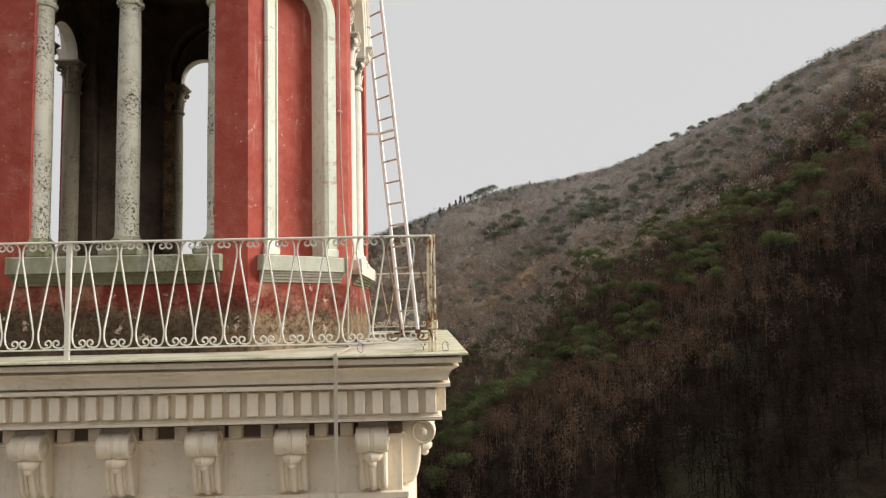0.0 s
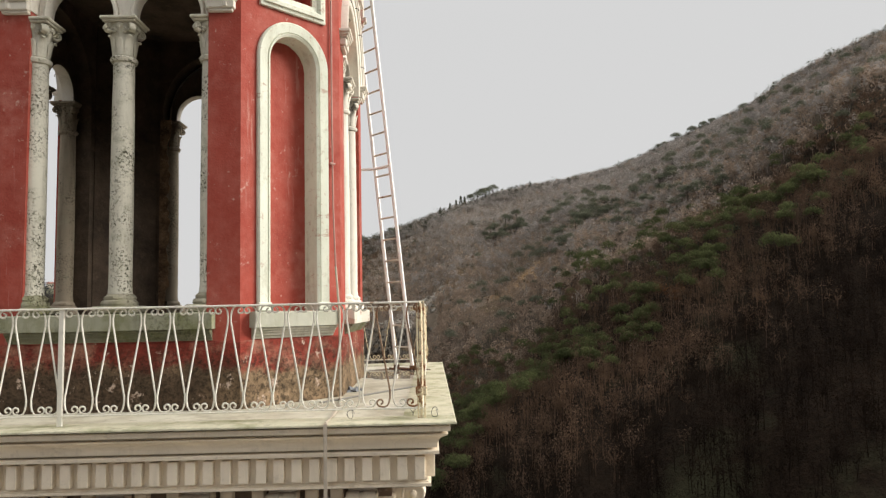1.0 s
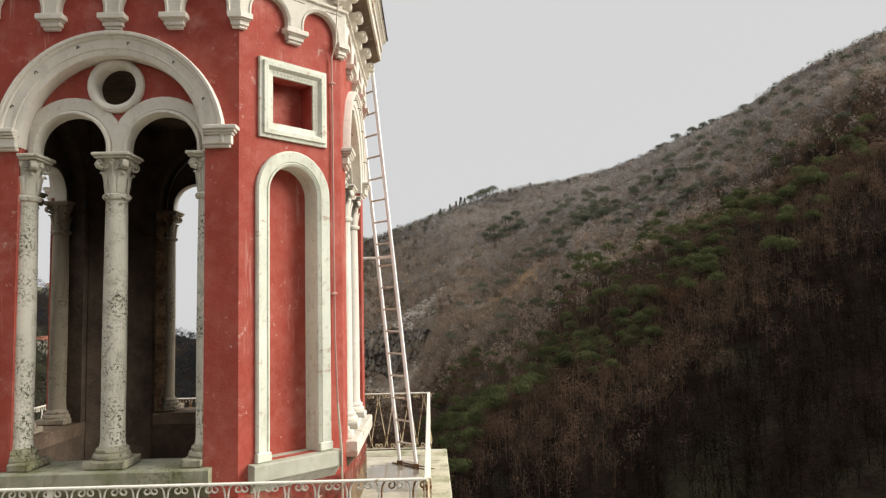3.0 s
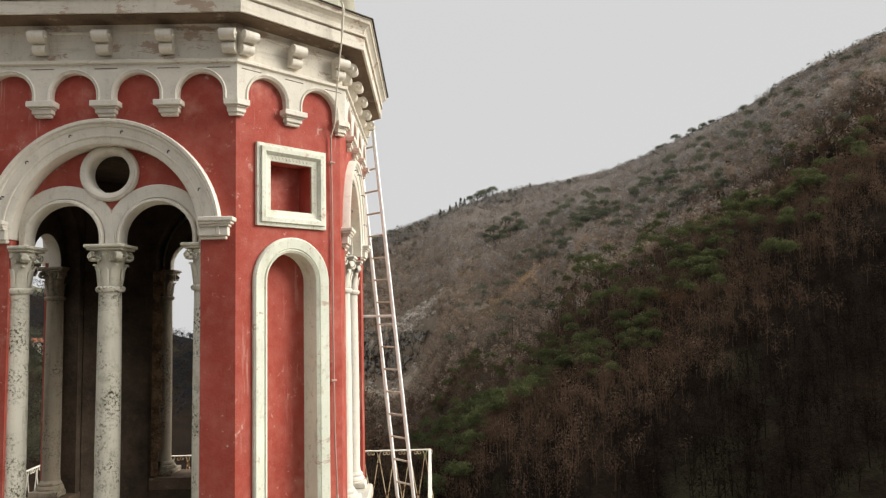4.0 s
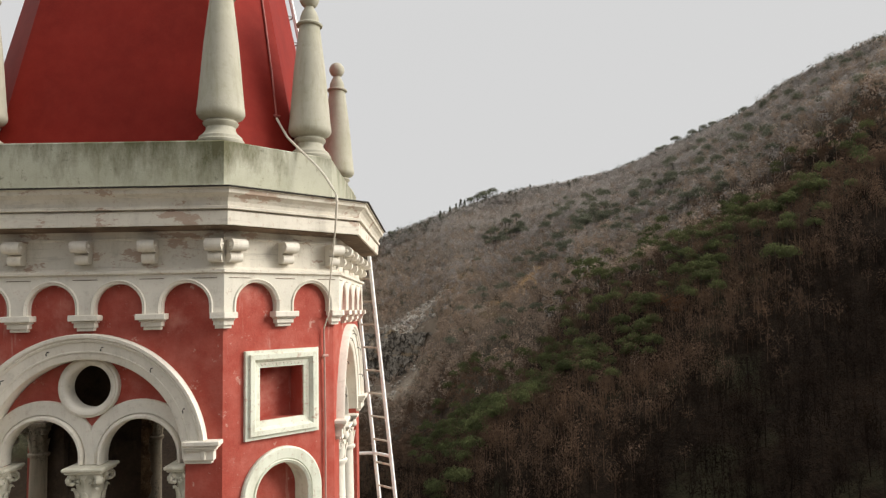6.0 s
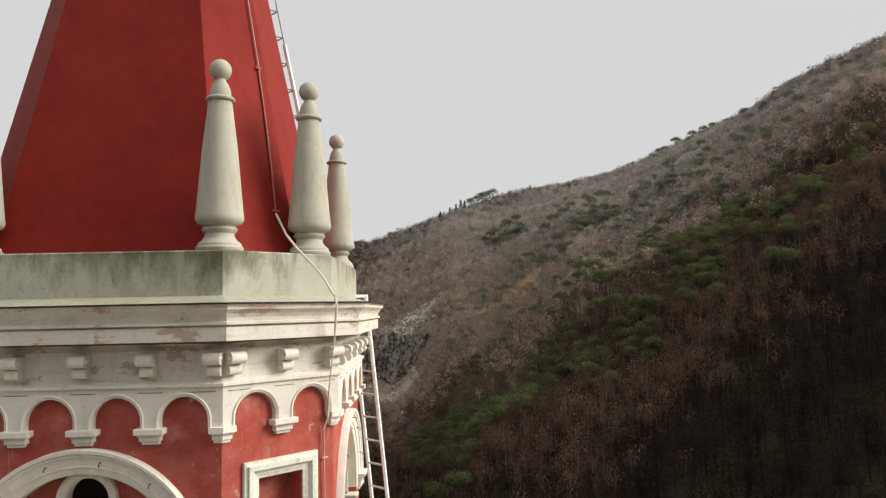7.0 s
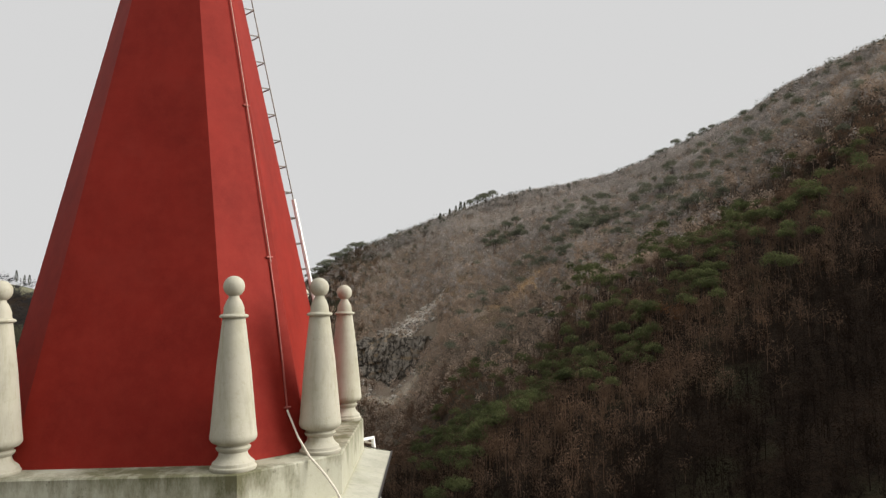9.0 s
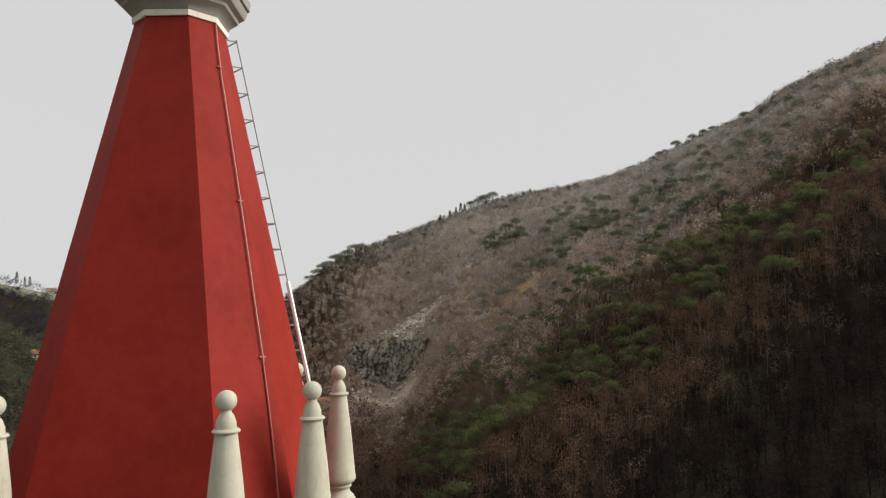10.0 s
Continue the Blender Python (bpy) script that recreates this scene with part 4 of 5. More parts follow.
bmesh.ops.create_uvsphere(bm, u_segments=20, v_segments=12, radius=0.072)
for v in bm.verts:                                    # lobed like a folded leaf, with a drop below
    a = math.atan2(v.co.y, v.co.x)
    v.co.x *= 1.08 + 0.07 * math.cos(8 * a)
    v.co.y *= 1.0 + 0.07 * math.cos(8 * a)
    v.co.z *= 0.5 if v.co.z > 0 else 0.82
b = bmesh.new()
bmesh.ops.create_uvsphere(b, u_segments=12, v_segments=8, radius=0.034)
join(bm, b, Matrix.Translation((0, -0.012, -0.058)))
leaf_me = to_mesh("leaf", bm, BALCONY, True)
for k, m in enumerate(WIDE):
    for i, u in enumerate((-2.29, -1.67, -1.0, -0.33, 0.33, 1.0, 1.67, 2.29)):
        br = place("bracket", bracket_me, tower, "cream scroll bracket with a leaf boss", m @ out(u, 0, -0.042, 2.51))
        place("scroll", scroll_me, br, "", pose(0, -0.05, 0.0))
        place("leaf", leaf_me, br, "", pose(0, -0.168, -0.722))
        for s in (-0.21, 0.21):
            if abs(u + s) < 2.45:
                place("block", block, tower, "", m @ out(u + s, 0, 0, 2.51))

# ---- railing round the balcony ----
RA, RH, ZB = 2.77, 0.918, 0.10          # half side, top rail, bottom rail


def railing_bar(mirror, metal):
    """One scrolled bar, from the curl under the top rail to the curl on the bottom rail."""
    h = RH - ZB
    pts = []
    for i in range(17):                                   # the upper curl, from its eye outwards
        f = i / 16
        a = radians(-270 + 360 * f)
        r = 0.012 + 0.020 * f
        pts.append((0.083 + r * math.cos(a), h - 0.042 + r * math.sin(a)))
    top = pts + [(0.055, h - 0.006), (0.033, h - 0.016), (0.018, h - 0.042), (0.010, h - 0.085), (0.010, h - 0.13)]
    low = [(0.1154 - u, h - z) for u, z in reversed(top)]
    b = bmesh.new()
    tube(b, [((-u if mirror else u), 0, z) for u, z in top + low], 0.0074, 5)
    return to_mesh("bar", b, metal, True)


rusted_bar = railing_bar(False, BROWN_BAR)
bars = [(railing_bar(False, metal), railing_bar(True, metal)) for metal in (IRON, RUSTY, RUSTY, IRON)]
railing = empty("balcony_railing", "white painted wrought-iron balcony railing with scrolled bars and rust", "railing")
bm = bmesh.new()
rounded_box(bm, -RA, RA, -0.022, 0.022, RH - 0.012, RH + 0.004, 0.004)
rail_top = to_mesh("top_rail", bm, IRON)
bm = bmesh.new()
rounded_box(bm, -RA, RA, -0.014, 0.014, ZB - 0.012, ZB, 0.003)
rail_low = to_mesh("bottom_rail", bm, IRON)
bm = bmesh.new()
rounded_box(bm, -0.02, 0.02, -0.012, 0.012, 0.0, RH - 0.012, 0.003)
mid_post = to_mesh("post", bm, IRON)
bm = bmesh.new()
for dx, dy, w in ((-0.026, 0.0, 0.007), (-0.004, 0.005, 0.009), (0.026, -0.004, 0.008)):
    rounded_box(bm, dx - w, dx + w, dy - 0.016, dy + 0.016, -0.01, RH + 0.005, 0.003)
corner_post = to_mesh("post", bm, RUSTY)
STEP = RA / 12
for k, m in enumerate(WIDE):
    place("top_rail", rail_top, railing, "", m @ pose(0, -RA, 0))
    place("bottom_rail", rail_low, railing, "", m @ pose(0, -RA, 0))
    place("post", mid_post, railing, "", m @ pose(-0.015, -RA, 0))
    place("post", corner_post, railing, "rust-streaked corner post", m @ pose(RA, -RA, 0))
    for i in range(-12, 12):
        u = (i + 0.5 + float(np.interp(i + 0.5, (-3, -1.5, -0.5, 0.5, 2.5, 4.5, 6.5, 8.5, 12), (-0.18, -0.15, -0.06, 0.05, 0.14, 0.09, 0.01, -0.06, 0.0)))) * STEP      # spaced by hand
        for s in (0, 1):
            place("bar", rusted_bar if k == 0 and s == 0 and i > 9 else bars[k][s], railing, "", m @ pose(u + (-0.001 if s else 0.001), -RA, ZB))

# ---- long ladder leaning on the cornice ----
s2 = math.sqrt(0.5)


def lad(z, s):
    return Vector((2.47 - 0.094 * z + 0.685 * s, 1.888 - 0.02 * z - 0.728 * s, z))


ladder = empty("ladder", "tall white painted iron ladder standing on the balcony", "ladder")
for s in (-0.171, 0.171):
    bm = bmesh.new()
    tube(bm, [lad(z, s) for z in (0.005, 1.5, 3.0, 4.5, 6.01)], 0.026, 6)
    part("stile", bm, LADDER, ladder)
bm = bmesh.new()
tube(bm, [lad(0, -0.171), lad(0, 0.171)], 0.014, 6)
rung = to_mesh("rung", bm, RUNG)
for i in range(19):
    z = 0.332 + 0.31 * i
    place("rung", rung, ladder, "", Matrix.Translation(lad(z, 0) - lad(0, 0)))
for s in (-0.171, 0.171):                                # rusty shoes, and the plate that they stand on
    bm = bmesh.new()
    p = lad(0.03, s)
    rounded_box(bm, p.x - 0.04, p.x + 0.04, p.y - 0.04, p.y + 0.04, 0.02, 0.075, 0.006)
    part("shoe", bm, RUST, ladder, "rusty brown shoe")
bm = bmesh.new()
q0, q1 = lad(0, -0.34), lad(0, 0.40)
tube(bm, [(q0.x, q0.y, 0.016), (q1.x, q1.y, 0.016)], 0.012, 5)
tube(bm, [(q0.x + 0.09, q0.y + 0.05, 0.016), (q1.x + 0.09, q1.y + 0.05, 0.016)], 0.012, 5)
part("foot_bar", bm, RUST, ladder, "rusty foot bars on the floor")
bm = bmesh.new()
a, b2 = lad(2.93, -0.171), lad(2.93, 0.19)
tube(bm, [a + Vector((-0.42, 0.0, 0)), a, b2], 0.022, 6)
part("stay", bm, LADDER, ladder, "white cross bar that ties the ladder to the wall")
bm = bmesh.new()
for s in (-0.171, 0.171):
    tube(bm, [lad(5.99, s), lad(5.99, s) + Vector((-0.3, -0.3, 0.0))], 0.022, 6)
part("hook", bm, LADDER, ladder)

# ---- ladder on the back right of the spire ----
spire_ladder = empty("spire_ladder", "narrow iron ladder fixed up the spire's slope", "ladder")


def rim(z, t, lift):
    return spire_at(z, 3, t, lift)


for z0, z1, r, mat, lab in ((7.0, 9.16, 0.026, LADDER, "thick cream lower rail"), (9.16, 12.2, 0.008, COLLAR, "thin grey upper rail")):
    for t in (-0.62, 0.62):
        bm = bmesh.new()
        tube(bm, [rim(z0, t, 0.16), rim((z0 + z1) / 2, t * 1.0, 0.16), rim(z1, t, 0.16)], r, 6)
        part("stile", bm, mat, spire_ladder, lab)
for i in range(16):
    z = 7.3 + 0.325 * i
    bm = bmesh.new()
    tube(bm, [rim(z, -0.62, 0.0), rim(z, -0.62, 0.16), rim(z, 0.62, 0.16), rim(z, 0.62, 0.0)], 0.009, 5)
    part("rung", bm, COLLAR, spire_ladder)

# ---- lightning conductor: cable down the spire, strip over the cornice, the wall and the balcony ----
conductor = empty("lightning_conductor", "lightning conductor cable clipped down spire and wall", "cable")
bm = bmesh.new()
tube(bm, [spire_at(z, 1, t, 0.02) for z, t in ((12.2, 1.0), (11.9, 0.88), (11.5, 0.80), (10.6, 0.80), (9.6, 0.78), (8.9, 0.75), (8.25, 0.74))], 0.007, 6)
part("pipe", bm, SPIRE_CABLE, conductor, "thin whitish conduit")
bm = bmesh.new()
tube(bm, [spire_at(z, 1, t, 0.012) for z, t in ((8.25, 0.74), (7.8, 0.71), (7.2, 0.64), (6.75, 0.57))], 0.009, 6)
part("painted_cable", bm, RED_CABLE, conductor)
foot = spire_at(6.75, 1, 0.57, 0.012)
dn = Vector((s2, -s2, 0))
tn = Vector((s2, s2, 0))


def on_diag(u, v, z):
    return dn * (D0 + v) + tn * u + Vector((0, 0, z))


path = [foot, foot.lerp(on_diag(0.18, 0.01, 6.365), 0.5) + Vector((0, 0, -0.04)), on_diag(0.18, 0.01, 6.365), on_diag(0.215, 0.08, 6.29), on_diag(0.25, 0.17, 6.20), on_diag(0.285, 0.26, 6.09), on_diag(0.31, 0.34, 5.97), on_diag(0.322, 0.385, 5.895), on_diag(0.325, 0.392, 5.84), on_diag(0.345, 0.34, 5.6), on_diag(0.385, 0.24, 5.35), on_diag(0.42, 0.15, 5.1), on_diag(0.44, 0.10, 4.83), on_diag(0.44, 0.03, 4.70)]
bm = bmesh.new()
tube(bm, path[:10], 0.0115, 6)
tube(bm, path[9:], 0.0075, 6)
part("strip", bm, CABLE, conductor, "loose pale strip hanging over the cornice")
bm = bmesh.new()
tube(bm, [on_diag(0.44, 0.03, 4.70), on_diag(0.455, 0.02, 3.9), on_diag(0.45, 0.025, 3.0), on_diag(0.455, 0.03, 1.9), on_diag(0.45, 0.07, 1.3)], 0.009, 6)
part("pipe", bm, WALL_CABLE, conductor, "thin dull red conduit down the wall")
bm = bmesh.new()
tube(bm, [on_diag(0.45, 0.07, 1.3), on_diag(0.45, 0.122, 0.86), on_diag(0.455, 0.123, 0.4), on_diag(0.455, 0.12, 0.02)], 0.011, 6)
part("pipe", bm, STRAP, conductor, "bare dull foot of the conduit")
bm = bmesh.new()
end = on_diag(0.455, 0.12, 0.02)
for pts in ([(end.x, end.y, 0.02), (2.05, -2.0, 0.024), (2.06, -2.62, 0.028), (2.06, -3.02, 0.03)],):
    tube(bm, pts, 0.01, 5)
box(bm, 2.045, 2.075, -3.045, -3.034, -0.05, 0.026)
box(bm, 2.045, 2.075, -3.04, -2.99, 0.0225, 0.030)
box(bm, 2.047, 2.073, -3.043, -3.036, -3.0, -0.05)
part("strap", bm, STRAP, conductor, "flat pale strap down the facade")
for z, u in ((4.45, 0.452), (2.35, 0.452)):
    bm = bmesh.new()
    p = on_diag(u, 0.03, z)
    tube(bm, [p - tn * 0.03, p + tn * 0.03], 0.012, 6)
    part("clip", bm, WALL_CABLE, conductor)
for z, t in ((8.3, 0.74), (10.0, 0.79), (11.6, 0.81), (6.78, 0.575)):
    bm = bmesh.new()
    p = spire_at(z, 1, t, 0.015)
    tube(bm, [p - tn * 0.035, p + tn * 0.035], 0.012, 6)
    part("clip", bm, RED_CABLE, conductor)


# ---- small things on the balcony ----
bm = bmesh.new()
a, b2 = Vector((1.82, -1.66, 0.012)), Vector((2.66, -0.45, 0.012))
d = (b2 - a).normalized()
n = Vector((-d.y, d.x, 0)) * 0.03
v = [bm.verts.new(p) for p in (a - n, b2 - n, b2 + n, a + n)]
f = bm.faces.new(v)
r = bmesh.ops.extrude_face_region(bm, geom=[f])
bmesh.ops.translate(bm, vec=(0, 0, 0.006), verts=[g for g in r["geom"] if isinstance(g, bmesh.types.BMVert)])
tagged(new("metal_strip", to_mesh("metal_strip", bm, COLLAR)), "flat grey metal strip lying across the balcony floor", "strip")

bm = bmesh.new()
bmesh.ops.create_icosphere(bm, subdivisions=3, radius=0.1)
for v in bm.verts:
    k = noise.noise(v.co * 22)
    v.co = Vector((v.co.x * (1.0 + 0.5 * k), v.co.y * (1.3 + 0.5 * k), max(0.0, v.co.z * (0.35 + 0.4 * k))))
RAG = Mat("blue_grey_cloth", 0.9)
RAG.color(RAG.mix(RAG.noise(20, 5), (0.24, 0.25, 0.26), (0.10, 0.105, 0.11)))
rag = tagged(new("rag", to_mesh("rag", bm, RAG.m, True)), "crumpled blue-grey rag on the balcony floor", "rag")
rag.matrix_basis = pose(2.0, -0.7, 0.009)

WIRE = Mat("dark_wire", 0.5, 0.5).color((0.06, 0.06, 0.07)).m


def wire_loop(x, y, z, r, turn):
    b = bmesh.new()
    tube(b, [(r * math.cos(t) * (1 + 0.15 * math.sin(3 * t)), 0.012 * math.sin(2 * t), r * 1.3 * math.sin(t)) for t in [2 * math.pi * i / 18 for i in range(17)]] + [(r * 0.5, 0.01, r * 0.9)], 0.0022, 5)
    ob = part("wire", b, WIRE, railing, "loose dark wire twisted round the rail")
    ob.matrix_basis = pose(x, y, z, 0, 0, turn)


wire_loop(2.22, -2.80, 0.06, 0.026, 10)
wire_loop(2.87, -2.76, 0.06, 0.03, 30)
wire_loop(2.70, -2.74, 0.07, 0.03, -60)
bm = bmesh.new()
rounded_box(bm, 2.725, 2.815, -2.80, -2.74, 0.19, 0.26, 0.008)
part("clamp", bm, RUSTY, railing, "pale clamp round the corner post")

# ---- the land: valley and wooded hill ----
# ridge: azimuth in degrees from +y towards +x, its range in metres and the slope up to it
R_AZ = (-180, -140, -100, -65, -45, -31, -28, -24, -18, -13, -9.7, -7.2, -5.4, -2.7, 1.5, 5.2, 8.4, 11.1, 15.1, 17.8, 19.9, 23.3, 25.3, 28.1, 31.1, 33.9, 45, 70, 180)
R_RNG = (700, 650, 650, 850, 1100, 1200, 1200, 1200, 1100, 900, 740, 760, 775, 800, 830, 880, 870, 860, 830, 815, 800, 790, 770, 720, 660, 610, 560, 600, 700)
# the rise from -140 to -65 is unseen, added to block sky light
R_TAN = (0.03, 0.16, 0.34, 0.20, 0.075, 0.056, 0.042, 0.008, -0.03, 0.0, 0.044, 0.076, 0.090, 0.107, 0.135, 0.156, 0.168, 0.172, 0.184, 0.200, 0.215, 0.238, 0.250, 0.280, 0.303, 0.317, 0.335, 0.22, 0.03)
P_AZ = (-60, -10, -3, 2.3, 6.8, 12.4, 22, 33, 60)
P_POW = (1.6, 2.6, 2.8, 1.5, 1.35, 0.82, 0.77, 0.83, 0.9)
FOOT, FOOT_Z = 120.0, -75.0


def land(x, y):
    """Ground height; arrays or numbers."""
    r = np.hypot(x, y)
    az = np.degrees(np.arctan2(x, y))
    rng, tan = np.interp(az, R_AZ, R_RNG), np.interp(az, R_AZ, R_TAN)
    crest = rng * tan
    f = np.clip((r - FOOT) / (rng - FOOT), 0, 1)
    z = FOOT_Z + (crest - FOOT_Z) * f ** np.interp(az, P_AZ, P_POW)
    z = np.where(r < FOOT, -28 - 47 * np.clip((r - 12) / (FOOT - 12), 0, 1) ** 1.3, z)
    z = np.where(r > rng, crest - 0.28 * (r - rng) * np.clip((r - rng) / 150, 0, 1), z)
    z = np.maximum(z, -160)
    z = z + 26 * np.exp(-((r - 228) / 55) ** 2 - ((az - 6.5) / 4.5) ** 2)
    z = z + 68 * np.exp(-((r - 420) / 110) ** 2 - ((az + 31.5) / 6.5) ** 2)
    z = z + 15 * np.tanh((r - 541) / 5) * np.exp(-((az + 2.3) / 2.9) ** 2) * np.exp(-np.abs(r - 541) / 90)
    wob = np.clip((r - 60) / 150, 0, 1) * np.clip(np.abs(r - rng) / 120, 0, 1)
    return z + wob * (3.0 * np.sin(x * 0.031 + 1.3 * np.sin(y * 0.017)) + 2.2 * np.sin(y * 0.043 + x * 0.02) + 1.2 * np.sin(x * 0.11 + y * 0.07))


def arrays(name, verts, faces, material, smooth=False):
    """A mesh from an (n, 3) array of points and an (m, 3) array of triangles."""
    me = bpy.data.meshes.new(name)
    me.vertices.add(len(verts))
    me.vertices.foreach_set("co", np.asarray(verts, dtype=np.float32).ravel())
    me.loops.add(3 * len(faces))
    me.polygons.add(len(faces))
    me.loops.foreach_set("vertex_index", np.asarray(faces, dtype=np.int32).ravel())
    me.polygons.foreach_set("loop_start", np.arange(len(faces), dtype=np.int32) * 3)
    me.update(calc_edges=True)
    me.materials.append(material)
    if smooth:
        me.polygons.foreach_set("use_smooth", [True] * len(me.polygons))
    return me


def hill_ground():
    m = Mat("leaf_litter", 0.95, gloss=0.03)
    # near litter darkened for the slope's shade, far litter paled for haze
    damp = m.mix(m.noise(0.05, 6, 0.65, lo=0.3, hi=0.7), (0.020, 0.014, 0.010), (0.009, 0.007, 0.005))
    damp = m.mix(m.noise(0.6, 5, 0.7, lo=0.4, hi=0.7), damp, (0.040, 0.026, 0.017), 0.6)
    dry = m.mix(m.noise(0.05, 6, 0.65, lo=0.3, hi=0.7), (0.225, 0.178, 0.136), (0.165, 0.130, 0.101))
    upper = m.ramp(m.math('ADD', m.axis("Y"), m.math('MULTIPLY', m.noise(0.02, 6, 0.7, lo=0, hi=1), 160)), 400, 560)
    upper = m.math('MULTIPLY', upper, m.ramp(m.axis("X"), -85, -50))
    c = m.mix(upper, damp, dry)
    c = m.mix(m.noise(0.02, 5, 0.6, lo=0.55, hi=0.65), c, (0.05, 0.05, 0.028), 0.6)
    v = m.n.new("ShaderNodeVectorMath")                    # pale unseen disc, added to bounce light up under the balcony
    v.operation = 'LENGTH'
    m.l.new(m.scaled((1, 1, 0)), v.inputs[0])
    bounce_tone = m.mix(m.noise(0.8, 6), (0.52, 0.46, 0.38), (0.42, 0.37, 0.30))
    c = m.mix(m.ramp(v.outputs["Value"], 62, 56), c, bounce_tone)
    wild = m.noise(0.13, 9, 0.78, lo=0.0, hi=1.0)
    # bare scree above the quarry, its floor, an ochre scar, a worn path, meadow on the far ridge
    for (cx, cy, sx, sy, turn), tone in (((-14, 576, 44, 27, 24), (0.66, 0.59, 0.50)), ((-30, 472, 32, 17, 12), (0.42, 0.36, 0.28)),
                                         ((68, 500, 26, 30, -40), (0.47, 0.305, 0.165)), ((42, 470, 12, 34, -20), (0.17, 0.125, 0.08)), ((18, 585, 24, 34, -50), (0.27, 0.19, 0.12)), ((-600, 1035, 330, 75, 30), (0.235, 0.23, 0.155))):
        v = m.n.new("ShaderNodeMapping")
        v.vector_type = 'TEXTURE'
        v.inputs["Location"].default_value, v.inputs["Rotation"].default_value = (cx, cy, 0), (0, 0, radians(turn))
        v.inputs["Scale"].default_value = (sx, sy, 1e5)
        m.l.new(m.pos, v.inputs["Vector"])
        n = m.n.new("ShaderNodeVectorMath")
        n.operation = 'LENGTH'
        m.l.new(v.outputs[0], n.inputs[0])
        reach = m.math('ADD', n.outputs["Value"], m.math('MULTIPLY', wild, 3.0))
        c = m.mix(m.ramp(reach, 2.55, 2.0), c, m.mix(m.noise(0.4, 7, 0.75, lo=0.35, hi=0.65), tone, tuple(v * 0.5 for v in tone)))
    return m.color(c).bump(m.noise(1.2, 6), 0.6, 0.4).m


AZ = np.concatenate([np.arange(-180, -40, 4), np.arange(-40, 50, 0.35), np.arange(50, 180, 4)])
RR = np.concatenate([np.linspace(1, 120, 24), np.linspace(128, 1000, 110), np.geomspace(1020, 4600, 22)])
ga, gr = np.meshgrid(np.radians(AZ), RR)
gx, gy = gr * np.sin(ga), gr * np.cos(ga)
gv = np.stack([gx, gy, land(gx, gy)], -1).reshape(-1, 3)
na, nr = len(AZ), len(RR)
ii, jj = np.meshgrid(np.arange(nr - 1), np.arange(na), indexing="ij")
a, b, c, d = ii * na + jj, ii * na + (jj + 1) % na, (ii + 1) * na + (jj + 1) % na, (ii + 1) * na + jj
gf = np.concatenate([np.stack([a, b, c], -1).reshape(-1, 3), np.stack([a, c, d], -1).reshape(-1, 3)])
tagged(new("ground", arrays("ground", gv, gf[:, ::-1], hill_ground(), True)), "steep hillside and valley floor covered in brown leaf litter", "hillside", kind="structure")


# ---- quarry: a cliff of grey rock with a bare scree above it ----
def rock_material(name, a, b, dark):
    m = Mat(name, 0.9)
    c = m.mix(m.noise(0.12, 5, 0.6, lo=0.3, hi=0.7), a, b)
    c = m.mix(m.noise(0.10, 4, 0.6, stretch=(1, 1, 2.2), lo=0.56, hi=0.64), c, (0.30, 0.20, 0.10), 0.5)
    c = m.mix(m.noise(0.35, 4, 0.6, stretch=(1, 1, 0.10), lo=0.60, hi=0.66), c, dark, 0.85)
    c = m.mix(m.noise(0.22, 7, 0.75, stretch=(1, 1, 0.35), lo=0.42, hi=0.36), c, dark, 0.7)
    c = m.mix(m.noise(0.06, 5, 0.65, stretch=(1, 1, 0.25), lo=0.52, hi=0.60), c, dark, 0.7)
    crack = m.n.new("ShaderNodeTexVoronoi")
    crack.feature = 'DISTANCE_TO_EDGE'
    crack.inputs["Scale"].default_value = 0.16
    bent = m.n.new("ShaderNodeVectorMath")
    bent.operation = 'ADD'
    m.l.new(m.scaled((1, 1, 0.75)), bent.inputs[0])
    m.l.new(m.math('MULTIPLY', m.noise(0.3, 4), 4.0), bent.inputs[1])
    m.l.new(bent.outputs[0], crack.inputs["Vector"])
    c = m.mix(m.ramp(crack.outputs["Distance"], 0.10, 0.03), c, dark, 0.9)
    return m.color(c).bump(m.noise(0.4, 5, 0.6), 0.5, 0.6).m


ROCK = rock_material("grey_quarry_rock", (0.285, 0.255, 0.212), (0.175, 0.155, 0.130), (0.036, 0.031, 0.027))
STONE = rock_material("pale_scree_stone", (0.60, 0.55, 0.475), (0.44, 0.40, 0.345), (0.20, 0.175, 0.15))


def on_hill(az, r):
    x, y = r * math.sin(radians(az)), r * math.cos(radians(az))
    return x, y, float(land(x, y))


